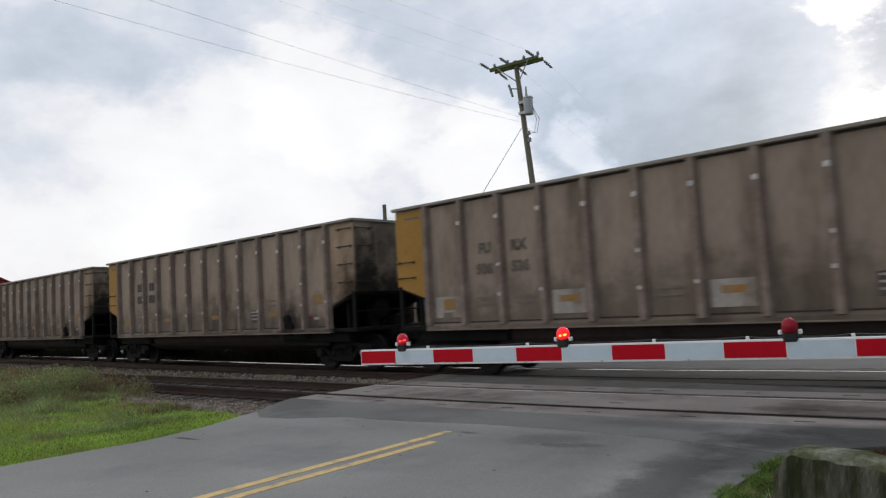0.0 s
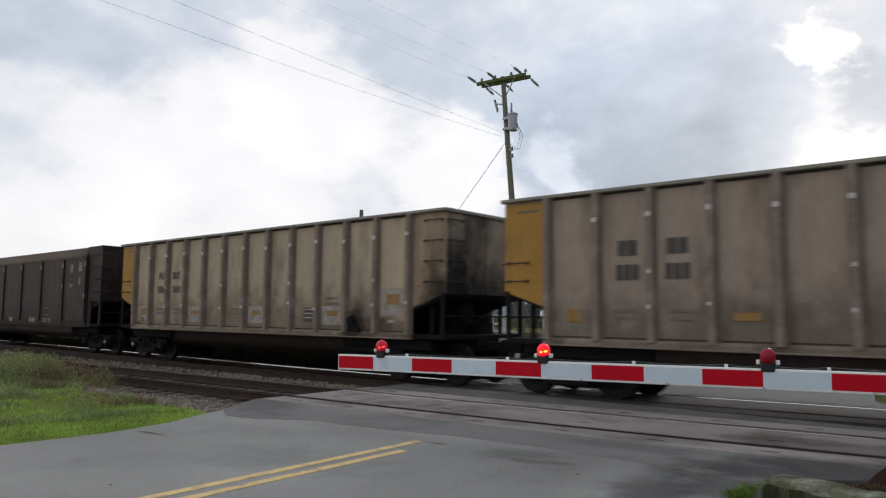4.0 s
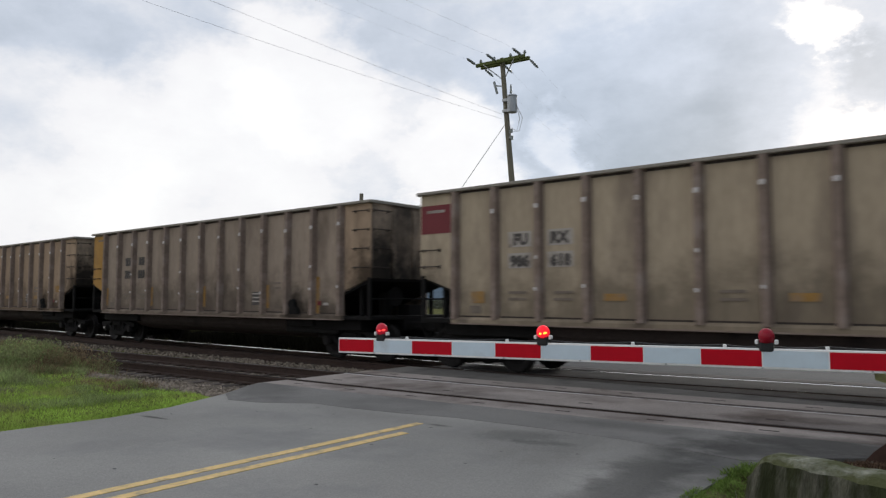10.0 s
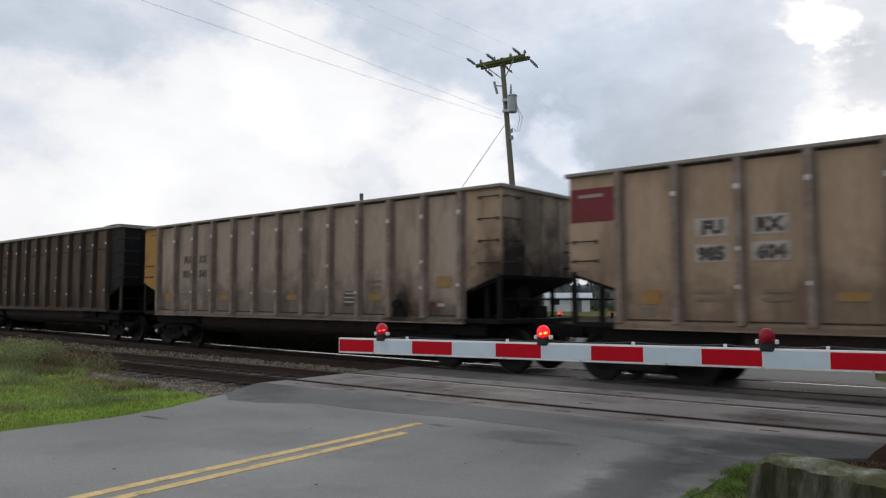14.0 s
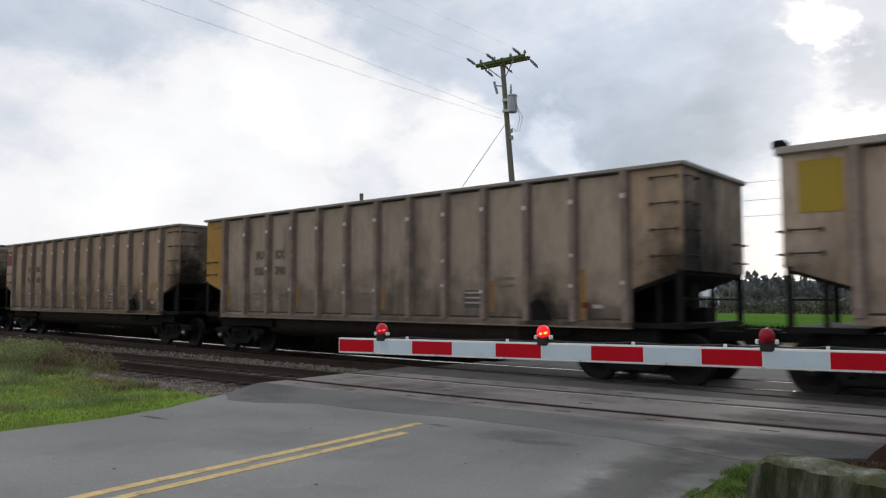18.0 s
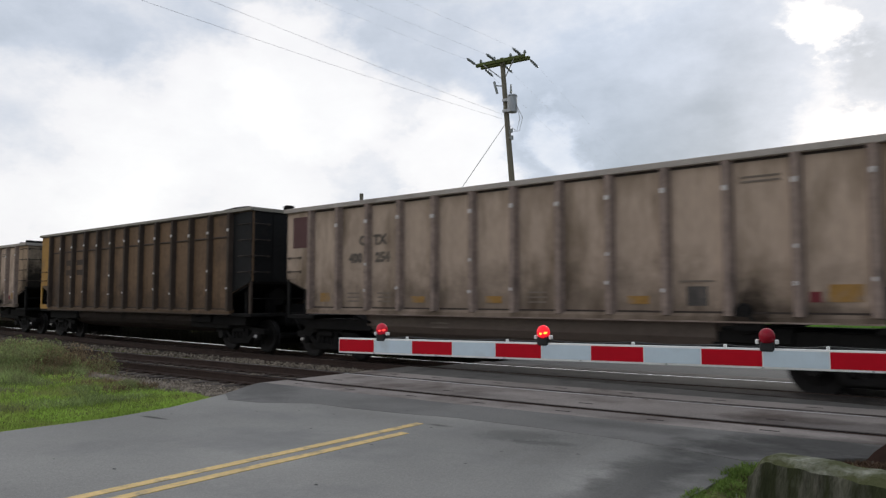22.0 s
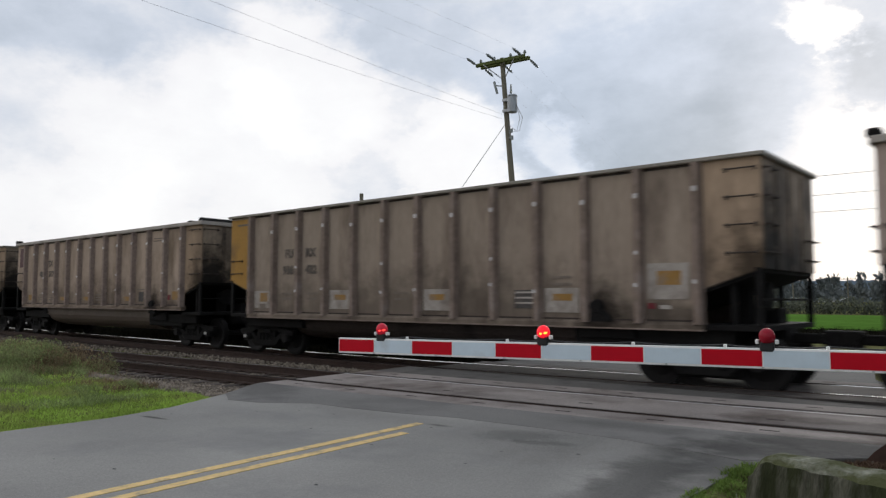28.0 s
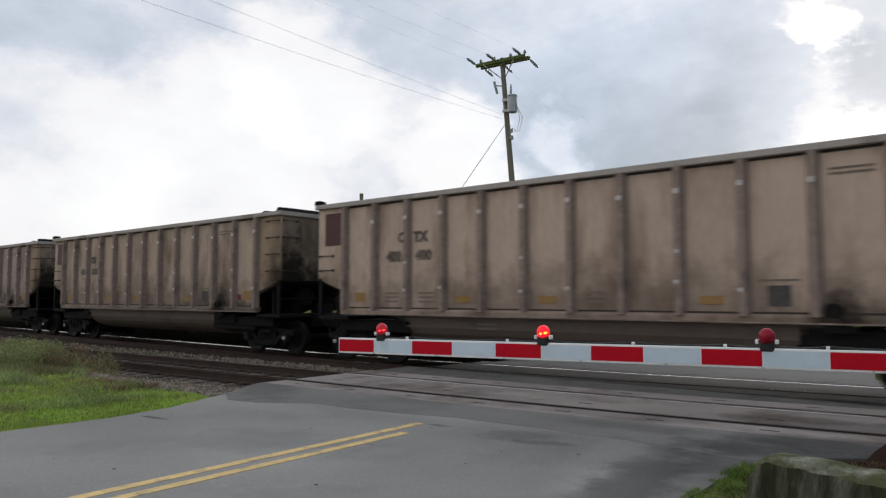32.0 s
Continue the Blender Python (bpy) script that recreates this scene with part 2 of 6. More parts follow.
DUST = (0.13, 0.105, 0.085)
SOOT = (0.012, 0.011, 0.011)
M = {
    "asphalt": None,
    "asphalt_dark": material("asphalt_dark", (0.085, 0.082, 0.079), 0.85, vary=0.25, scale=0.5, grain=50, bump=0.3),
    "concrete_panel": material("concrete_panel", (0.305, 0.268, 0.245), 0.85, vary=0.25, scale=0.8, grain=40, bump=0.25, dirt=(0.15, 0.12, 0.105), dirt_amount=0.42, dirt_scale=0.9, rand=0.05),
    "asphalt_strip": material("asphalt_strip", (0.14, 0.131, 0.119), 0.85, vary=0.3, scale=0.9, grain=50, bump=0.3, dirt=(0.075, 0.07, 0.066), dirt_amount=0.4, dirt_scale=1.2),
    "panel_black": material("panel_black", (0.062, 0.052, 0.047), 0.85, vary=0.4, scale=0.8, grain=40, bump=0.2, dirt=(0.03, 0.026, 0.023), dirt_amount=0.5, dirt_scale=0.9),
    "asphalt_patch": material("asphalt_patch", (0.205, 0.196, 0.183), 0.85, vary=0.30, scale=0.5, grain=75, bump=0.4, dirt=(0.15, 0.142, 0.133), dirt_amount=0.35, dirt_scale=0.7),
    "joint": material("joint", (0.006, 0.0055, 0.005), 0.95, spec=0.05),
    "yellow_paint": material("yellow_paint", (0.78, 0.555, 0.235), 0.7, vary=0.16, scale=3, dirt=(0.36, 0.29, 0.19), dirt_amount=0.34, dirt_scale=6),
    "rail": material("rail", (0.058, 0.039, 0.032), 0.75, metal=0.1, vary=0.3, scale=2, spec=0.15),
    "rail_head": material("rail_head", (0.86, 0.85, 0.84), 0.22, metal=1.0, vary=0.08, bump=0.0),
    "edge_steel": material("edge_steel", (0.56, 0.54, 0.52), 0.5, vary=0.3, scale=1.2, dirt=(0.20, 0.17, 0.15), dirt_amount=0.4, dirt_scale=1.5),
    "rail_worn": material("rail_worn", (0.20, 0.175, 0.16), 0.6, vary=0.3, scale=1.2, dirt=(0.06, 0.045, 0.038), dirt_amount=0.5, dirt_scale=0.7),
    "rail_head_dull": material("rail_head_dull", (0.014, 0.012, 0.011), 0.9, metal=0.0, vary=0.2, bump=0.0, spec=0.1),
    "tie": material("tie", (0.075, 0.060, 0.051), 0.9, vary=0.35, scale=3, streak=(6, 1, 3), rand=0.25),
    "ballast": material("ballast", (0.15, 0.127, 0.105), 0.95, vary=0.5, scale=5, grain=25, bump=0.8, dirt=(0.05, 0.036, 0.028), dirt_amount=0.4, dirt_scale=1.5, spec=0.0),
    "stone": material("stone", (0.265, 0.222, 0.178), 0.9, vary=0.25, scale=8, rand=0.5, island=True, spec=0.0),
    "soil": material("soil", (0.14, 0.145, 0.06), 0.95, vary=0.45, scale=0.7, grain=12, bump=0.6, dirt=(0.085, 0.062, 0.042), dirt_amount=0.4, dirt_scale=0.9, spec=0.0),
    "field": material("field", (0.088, 0.18, 0.032), 0.95, vary=0.25, scale=0.05, grain=1.0, bump=0.2, spec=0.0),
    "grass": material("grass", (0.39, 0.53, 0.115), 0.85, vary=0.5, scale=1.1, dirt=(0.42, 0.41, 0.16), dirt_amount=0.40, dirt_scale=1.3, rand=0.38, bump=0, island=True, leafy=0.45, spec=0.0),
    "weed": material("weed", (0.265, 0.195, 0.115), 0.85, vary=0.5, scale=1.3, rand=0.5, bump=0, island=True, leafy=0.4, spec=0.0),
    "tan": material("tan", (0.369, 0.293, 0.230), 0.9, vary=0.15, scale=0.45, grain=9, bump=0.05, dirt=(0.18, 0.138, 0.108), dirt_amount=0.40, dirt_scale=0.8, streak=(1.6, 1, 0.5), rand=0.10, streaks=0.07, spec=0.1),
    "tan_warm": material("tan_warm", (0.398, 0.288, 0.200), 0.9, vary=0.15, scale=0.45, grain=9, bump=0.05, dirt=(0.24, 0.175, 0.125), dirt_amount=0.38, dirt_scale=0.8, streak=(1.6, 1, 0.5), rand=0.10, streaks=0.07, spec=0.1),
    "tan_light": material("tan_light", (0.448, 0.363, 0.261), 0.9, vary=0.15, scale=0.45, grain=9, bump=0.05, dirt=(0.25, 0.20, 0.155), dirt_amount=0.35, dirt_scale=0.8, streak=(1.6, 1, 0.5), rand=0.06, streaks=0.07, spec=0.1),
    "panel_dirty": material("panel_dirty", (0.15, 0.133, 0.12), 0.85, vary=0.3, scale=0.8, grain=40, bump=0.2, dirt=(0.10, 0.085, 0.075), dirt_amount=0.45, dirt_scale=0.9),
    "pinkish": material("pinkish", (0.460, 0.353, 0.274), 0.9, vary=0.15, scale=0.45, grain=9, bump=0.05, dirt=(0.215, 0.160, 0.115), dirt_amount=0.46, dirt_scale=0.8, streak=(1.6, 1, 0.5), rand=0.06, streaks=0.07, spec=0.1),
    "pinkish_pale": material("pinkish_pale", (0.560, 0.428, 0.335), 0.9, vary=0.15, scale=0.45, grain=9, bump=0.05, dirt=(0.31, 0.225, 0.165), dirt_amount=0.46, dirt_scale=0.8, streak=(1.6, 1, 0.5), rand=0.06, streaks=0.07, spec=0.1),
    "rib_dust": material("rib_dust", (0.225, 0.168, 0.135), 0.85, vary=0.3, scale=2.2, grain=14, dirt=(0.32, 0.265, 0.235), dirt_amount=0.26, dirt_scale=2.2, streak=(1, 1, 0.8)),
    "chord": material("chord", (0.27, 0.245, 0.205), 0.6, vary=0.2, scale=1.5),
    "mauve": material("mauve", (0.455, 0.352, 0.300), 0.9, vary=0.15, scale=0.45, grain=9, bump=0.05, dirt=(0.26, 0.20, 0.168), dirt_amount=0.42, dirt_scale=0.8, streak=(1.6, 1, 0.5), rand=0.06, streaks=0.07, spec=0.1),
    "rib_pale": material("rib_pale", (0.305, 0.233, 0.196), 0.85, vary=0.3, scale=2.2, grain=14, dirt=(0.15, 0.115, 0.10), dirt_amount=0.36, dirt_scale=2.2, streak=(1, 1, 0.8), spec=0.1),
    "chord_pale": material("chord_pale", (0.40, 0.355, 0.315), 0.75, vary=0.15, scale=1.5, dirt=DUST, dirt_amount=0.2),
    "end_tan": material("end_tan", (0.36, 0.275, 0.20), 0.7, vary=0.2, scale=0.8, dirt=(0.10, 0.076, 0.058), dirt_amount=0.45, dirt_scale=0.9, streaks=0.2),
    "iron": material("iron", (0.050, 0.038, 0.032), 0.7, vary=0.3, scale=3, spec=0.2),
    "tub_tan": material("tub_tan", (0.150, 0.115, 0.094), 0.65, vary=0.2, scale=0.8, dirt=(0.09, 0.07, 0.06), dirt_amount=0.4),
    "tub_dark": material("tub_dark", (0.050, 0.038, 0.034), 0.8, vary=0.35, scale=0.8, dirt=(0.02, 0.017, 0.016), dirt_amount=0.4, spec=0.15),
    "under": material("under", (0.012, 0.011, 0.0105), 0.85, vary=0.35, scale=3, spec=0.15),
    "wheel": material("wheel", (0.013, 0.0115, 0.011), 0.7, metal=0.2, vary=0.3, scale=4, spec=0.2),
    "dark_side": material("dark_side", (0.052, 0.035, 0.028), 0.6, vary=0.25, scale=0.6, grain=7, bump=0.05, dirt=(0.085, 0.047, 0.030), dirt_amount=0.34, dirt_scale=0.6, streak=(1.5, 1, 0.4), streaks=0.35, spec=0.25),
    "dark_rim": material("dark_rim", (0.092, 0.061, 0.037), 0.7, vary=0.3, scale=1.0, dirt=(0.06, 0.042, 0.03), dirt_amount=0.35),
    "dark_end": material("dark_end", (0.090, 0.047, 0.027), 0.7, vary=0.3, scale=1.2, dirt=(0.05, 0.033, 0.025), dirt_amount=0.35),
    "brown_side": material("brown_side", (0.128, 0.082, 0.050), 0.65, vary=0.22, scale=0.6, grain=9, bump=0.05, dirt=(0.050, 0.034, 0.027), dirt_amount=0.45, dirt_scale=0.6, streak=(1.5, 1, 0.4), streaks=0.25, spec=0.2),
    "brown_light": material("brown_light", (0.195, 0.120, 0.068), 0.65, vary=0.25, scale=0.5, grain=9, bump=0.05, dirt=(0.085, 0.056, 0.038), dirt_amount=0.4, dirt_scale=0.5, streaks=0.2, spec=0.2),
    "brown_rib": material("brown_rib", (0.062, 0.044, 0.034), 0.7, vary=0.3, scale=2, spec=0.2),
    "black_paint": material("black_paint", (0.012, 0.012, 0.0125), 0.6, vary=0.4, scale=1.0, dirt=(0.04, 0.028, 0.02), dirt_amount=0.25, spec=0.12),
    "ochre": material("ochre", (0.40, 0.215, 0.048), 0.65, vary=0.14, scale=1.0, dirt=(0.22, 0.13, 0.05), dirt_amount=0.3, spec=0.2),
    "lemon": material("lemon", (0.36, 0.245, 0.025), 0.6, vary=0.1, scale=1.0),
    "maroon": material("maroon", (0.085, 0.028, 0.028), 0.55, vary=0.12, scale=1.0),
    "crimson": material("crimson", (0.17, 0.022, 0.028), 0.55, vary=0.12, scale=1.0),
    "sky_blue": material("sky_blue", (0.16, 0.29, 0.43), 0.55, vary=0.1, scale=1.0),
    "orange_patch": material("orange_patch", (0.33, 0.18, 0.045), 0.65, vary=0.25, scale=3.0, dirt=(0.24, 0.175, 0.12), dirt_amount=0.48, dirt_scale=3),
    "white_patch": material("white_patch", (0.40, 0.352, 0.308), 0.65, vary=0.25, scale=3.0, dirt=(0.21, 0.175, 0.145), dirt_amount=0.5, dirt_scale=2.2),
    "ink": material("ink", (0.075, 0.066, 0.06), 0.7, vary=0.3, scale=4.0, dirt=(0.12, 0.10, 0.085), dirt_amount=0.3, dirt_scale=5),
    "ink_soft": material("ink_soft", (0.115, 0.094, 0.078), 0.7, vary=0.3, scale=4.0, dirt=(0.19, 0.15, 0.118), dirt_amount=0.4, dirt_scale=5),
    "worn_mark": material("worn_mark", (0.25, 0.215, 0.18), 0.7, vary=0.4, scale=4.0, dirt=(0.04, 0.028, 0.023), dirt_amount=0.52, dirt_scale=3.5),
    "plate_white": material("plate_white", (0.43, 0.385, 0.34), 0.65, vary=0.2, scale=3.0, dirt=(0.24, 0.20, 0.165), dirt_amount=0.4, dirt_scale=3),
    "ink_faint": material("ink_faint", (0.185, 0.148, 0.118), 0.7, vary=0.2, scale=4.0),
    "pale_plate": material("pale_plate", (0.62, 0.58, 0.56), 0.5, vary=0.2, scale=6),
    "gate_white": material("gate_white", (0.60, 0.69, 0.75), 0.5, vary=0.05, scale=3, bump=0.0, dirt=(0.5, 0.54, 0.56), dirt_amount=0.1, dirt_scale=3),
    "gate_edge": material("gate_edge", (0.85, 0.84, 0.82), 0.45, vary=0.06, bump=0.0),
    "gate_red": material("gate_red", (0.52, 0.006, 0.018), 0.5, vary=0.06, scale=3, bump=0.0, spec=0.1),
    "lens_red": material("lens_red", (0.30, 0.012, 0.026), 0.25, vary=0.08, bump=0.0, spec=0.2),
    "lens_lit": material("lens_lit", (0.5, 0.01, 0.02), 0.3, vary=0.05, bump=0.0, emit=(1.0, 0.014, 0.03), strength=0.8),
    "lens_dim": material("lens_dim", (0.36, 0.012, 0.03), 0.25, vary=0.05, bump=0.0, emit=(1.0, 0.02, 0.05), strength=0.16),
    "led_dim": material("led_dim", (1.0, 0.05, 0.05), 0.3, vary=0.02, bump=0.0, emit=(1.0, 0.06, 0.05), strength=1.3),
    "led": material("led", (1.0, 0.12, 0.05), 0.3, vary=0.02, bump=0.0, emit=(1.0, 0.30, 0.03), strength=3.2),
    "black_plastic": material("black_plastic", (0.02, 0.02, 0.02), 0.45, vary=0.1),
    "galvanised": material("galvanised", (0.42, 0.43, 0.44), 0.5, metal=0.5, vary=0.12, scale=4),
    "mossy_concrete": material("mossy_concrete", (0.125, 0.12, 0.092), 0.95, vary=0.55, scale=7, grain=35, bump=0.9, dirt=(0.034, 0.038, 0.018), dirt_amount=0.60, dirt_scale=3, streak=(3, 3, 0.5), streaks=0.5, spec=0.1),
    "worn_concrete": material("worn_concrete", (0.235, 0.235, 0.185), 0.95, vary=0.5, scale=9, grain=40, bump=0.8, dirt=(0.085, 0.09, 0.042), dirt_amount=0.72, dirt_scale=7, spec=0.1),
    "rust": material("rust", (0.05, 0.027, 0.02), 0.85, vary=0.3, scale=5),
    "pole_wood": material("pole_wood", (0.19, 0.172, 0.128), 0.9, vary=0.3, scale=2, streak=(6, 6, 0.6), bump=0.4),
    "mossy_wood": material("mossy_wood", (0.105, 0.125, 0.038), 0.9, vary=0.3, scale=4, bump=0.4),
    "wire": material("wire", (0.32, 0.32, 0.33), 0.6, vary=0.1, bump=0.0),
    "wire_pale": material("wire_pale", (0.45, 0.46, 0.47), 0.5, vary=0.1, bump=0.0),
    "insulator": material("insulator", (0.27, 0.29, 0.28), 0.4, vary=0.1, bump=0.0),
    "transformer": material("transformer", (0.42, 0.44, 0.46), 0.45, vary=0.1, scale=3),
    "bark": material("bark", (0.07, 0.055, 0.042), 0.95, vary=0.35, scale=6),
    "rough": material("rough", (0.31, 0.375, 0.15), 0.85, vary=0.5, scale=1.4, dirt=(0.27, 0.225, 0.15), dirt_amount=0.4, dirt_scale=1.2, rand=0.45, bump=0, island=True, leafy=0.4, spec=0.0),
    "verge": material("verge", (0.17, 0.25, 0.062), 0.85, vary=0.5, scale=2.5, rand=0.4, bump=0, island=True, leafy=0.4, spec=0.0),
    "pale_weed": material("pale_weed", (0.42, 0.43, 0.37), 0.85, vary=0.4, scale=3, rand=0.5, bump=0, island=True, leafy=0.4, spec=0.0),
    "litter": material("litter", (0.115, 0.075, 0.052), 0.9, vary=0.5, scale=2.5, rand=0.5, bump=0, island=True, leafy=0.2, spec=0.0),
    "brush": material("brush", (0.016, 0.015, 0.011), 0.9, vary=0.3, scale=0.8, rand=0.4, bump=0, island=True, spec=0.0),
    # leaf, needle and hill: distance haze is mixed into the base colours
    "leaf": material("leaf", (0.185, 0.195, 0.172), 0.8, vary=0.3, scale=2, rand=0.35, bump=0, island=True, leafy=0.4, spec=0.0),
    "needle": material("needle", (0.145, 0.16, 0.16), 0.85, vary=0.3, scale=2, rand=0.35, bump=0, island=True, leafy=0.3, spec=0.0),
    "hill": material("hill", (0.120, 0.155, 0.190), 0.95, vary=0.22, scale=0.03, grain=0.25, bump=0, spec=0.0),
    "hedge": material("hedge", (0.135, 0.145, 0.112), 0.9, vary=0.3, scale=2, rand=0.4, bump=0, island=True, leafy=0.3, spec=0.0),
    "house_white": material("house_white", (0.62, 0.63, 0.63), 0.7, vary=0.08, scale=1),
    "house_roof": material("house_roof", (0.14, 0.15, 0.16), 0.8, vary=0.2, scale=2),
    "barn_red": material("barn_red", (0.30, 0.035, 0.03), 0.7, vary=0.15, scale=1.5),
    "roof_pale": material("roof_pale", (0.50, 0.53, 0.56), 0.6, vary=0.1, scale=1),
    "glass_dark": material("glass_dark", (0.03, 0.035, 0.04), 0.08, vary=0.05, bump=0),
}


def toned(m, stains):
    """Adds stains and broad tones with ragged edges to a material: centre, half sizes, turn in degrees about z, tone.
    """
    nt = m.node_tree
    N, K = nt.nodes.new, nt.links.new
    b = nt.nodes["Principled BSDF"]
    col = b.inputs["Base Color"].links[0].from_socket
    tc = N("ShaderNodeTexCoord")
    warp = N("ShaderNodeTexNoise")
    warp.inputs["Scale"].default_value, warp.inputs["Detail"].default_value, warp.inputs["Roughness"].default_value = 2.2, 6.0, 0.65
    K(tc.outputs["Object"], warp.inputs["Vector"])
    fine = N("ShaderNodeTexNoise")
    fine.inputs["Scale"].default_value, fine.inputs["Detail"].default_value, fine.inputs["Roughness"].default_value = 7.0, 8.0, 0.7
    K(tc.outputs["Object"], fine.inputs["Vector"])
    for centre, size, turn, tone in stains:
        mp = N("ShaderNodeMapping")
        mp.vector_type = "TEXTURE"
        mp.inputs["Location"].default_value = centre
        mp.inputs["Rotation"].default_value = (0, 0, radians(turn))
        mp.inputs["Scale"].default_value = size
        K(tc.outputs["Object"], mp.inputs["Vector"])
        ln = N("ShaderNodeVectorMath")
        ln.operation = "LENGTH"
        K(mp.outputs[0], ln.inputs[0])
        ad = N("ShaderNodeMath")
        ad.operation = "MULTIPLY_ADD"
        K((fine if max(v for v in size if v < 900) < 0.9 else warp).outputs["Fac"], ad.inputs[0])
        ad.inputs[1].default_value = 1.5
        K(ln.outputs["Value"], ad.inputs[2])
        mr = N("ShaderNodeMapRange")
        mr.interpolation_type = "SMOOTHSTEP"
        K(ad.outputs[0], mr.inputs["Value"])
        mr.inputs["From Min"].default_value, mr.inputs["From Max"].default_value = 1.1, 1.95
        mr.inputs["To Min"].default_value, mr.inputs["To Max"].default_value = tone, 1.0
        sc = N("ShaderNodeVectorMath")
        sc.operation = "SCALE"
        K(col, sc.inputs[0])
        K(mr.outputs[0], sc.inputs["Scale"])
        col = sc.outputs[0]
    K(col, b.inputs["Base Color"])
    return m


# wheel tracks, oil and wet patches on the road and the crossing; soot and broader darkening on the cars
ROAD_STAINS = [((x, y, 0), (u, v, 1000), turn, tone) for (x, y), (u, v), turn, tone in [
    ((-10.1, 7.25), (1.7, 0.62), -38, 0.62),
    ((-2.76, 6.76), (2.808, 1.575), -24, 0.8),
    ((-4.46, 7.87), (5.94, 0.735), 4, 0.84),
    ((-2.3, 4.98), (0.972, 3.15), 16, 0.8),
    ((-4.62, 6.62), (0.5, 0.36), 25, 0.7),
    ((-4.2, 6.45), (0.40, 0.14), 24, 0.66),
    ((-3.08, 5.71), (0.4536, 1.68), 20, 1.3),
    ((-8.16, 7), (2.376, 0.63), -16, 0.84),
    ((-8.7, 4.62), (0.324, 0.0525), 8, 0.35),
    ((-6.4, 3.23), (2.592, 0.945), 64, 1.07),
    ((-5.69, 6.53), (0.216, 0.063), 4, 0.5),
    ((-2.35, 7.6), (1.0, 0.55), 10, 0.5),
    ((-1.8, 8.2), (1.4, 0.55), 4, 0.45),
    ((-2.4, 6.75), (0.4, 1.1), 14, 0.66),
    ((-3.9, 7.9), (1.2, 0.3), 4, 0.72),
    ((-2.72, 5.5), (0.42, 2.2), 8, 0.52),
    ((-2.2, 9.4), (1.5, 0.6), 3, 0.6),
    ((-4.4, 8.6), (1.6, 0.3), 3, 0.75),
    ((-7.5, 9.2), (1.5, 0.4), 0, 0.8),
    ((-6.6, 7.2), (1.9, 0.5), 3, 1.12),
]]
M["asphalt"] = toned(material("asphalt", (0.288, 0.276, 0.254), 0.85, vary=0.30, scale=0.35, grain=75, bump=0.4, dirt=(0.205, 0.20, 0.192), dirt_amount=0.3, dirt_scale=0.5), ROAD_STAINS)
M["concrete_panel"] = toned(M["concrete_panel"], ROAD_STAINS[-9:-1])
M["asphalt_patch"] = toned(M["asphalt_patch"], ROAD_STAINS[:1] + ROAD_STAINS[-9:-1])
M["asphalt_strip"] = toned(M["asphalt_strip"], ROAD_STAINS[-9:-1])
# dark cars: darker low down, at both ends and beside the posts
toned(M["dark_side"], [((7.2, 0, 1.0), (9.0, 1000, 0.9), 0, 0.55), ((14.1, 0, 2.2), (0.9, 1000, 1.9), 0, 0.42), ((0.4, 0, 2.4), (1.2, 1000, 1.2), 0, 0.6)] + [((x, 0, 2.2), (0.42, 1000, 1.9), 0, 0.66) for x in (3.3, 5.4, 7.4, 9.45, 11.55)])
toned(M["dark_rim"], [((14.2, 0, 3.9), (1.4, 1000, 0.9), 0, 0.4)])
# first a broad band that darkens the sides towards the bottom, then soot smears
SOOT_AND_LOW_BAND = [((7.2, 0, 0.8), (9.5, 1000, 1.45), 0, 0.52), ((14.55, 0, 1.75), (0.80, 1000, 1.0), 0, 0.20), ((13.3, 0, 1.15), (2.4, 1000, 0.35), 0, 0.55), ((0.1, 0, 1.7), (0.5, 1000, 0.5), 0, 0.5), ((11.8, 0, 1.1), (0.45, 1000, 0.7), 0, 0.25)]
# car ends: a sooty lower corner, and darker towards the bottom
toned(M["end_tan"], [((14.6, -1.3, 1.95), (1000, 1.1, 1.3), 0, 0.08), ((14.6, 0.3, 1.8), (1000, 1.5, 0.8), 0, 0.25), ((14.6, -0.4, 3.3), (1000, 0.5, 1.6), 0, 0.6)])
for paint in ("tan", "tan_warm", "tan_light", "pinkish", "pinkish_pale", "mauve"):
    toned(M[paint], SOOT_AND_LOW_BAND)
# brown cars: darker towards the bottom and near the left end
for paint in ("brown_side", "brown_light"):
    toned(M[paint], [((7.2, 0, 0.9), (9.5, 1000, 1.1), 0, 0.55), ((1.6, 0, 2.0), (1.1, 1000, 1.6), 0, 0.7)])
toned(M["dark_end"], [((0.4, 0, 1.6), (2.0, 1000, 1.5), 0, 0.4)])


# ---- building blocks ----
def finish(name, bm, mat, smooth=False):
    me = bpy.data.meshes.new(name)
    bm.normal_update()
    bm.to_mesh(me)
    bm.free()
    for mm in (mat if isinstance(mat, (list, tuple)) else [mat]):
        me.materials.append(M[mm] if isinstance(mm, str) else mm)
    if smooth:
        me.shade_smooth()
    return me


def part(name, data, mat, parent, label="", at=None, smooth=False):
    """One mesh object under a thing or a part; data is a bmesh or a finished mesh."""
    me = data if isinstance(data, bpy.types.Mesh) else finish(name, data, mat, smooth)
    ob = new(name, me)
    ob.parent = parent
    if at is not None:
        ob.matrix_basis = at
    return tagged(ob, label)


def thing(name, label, category, group="", kind="", at=None):
    ob = new(name)
    ob.empty_display_size = 0.2
    if at is not None:
        ob.matrix_basis = at
    return tagged(ob, label, category, group, kind)


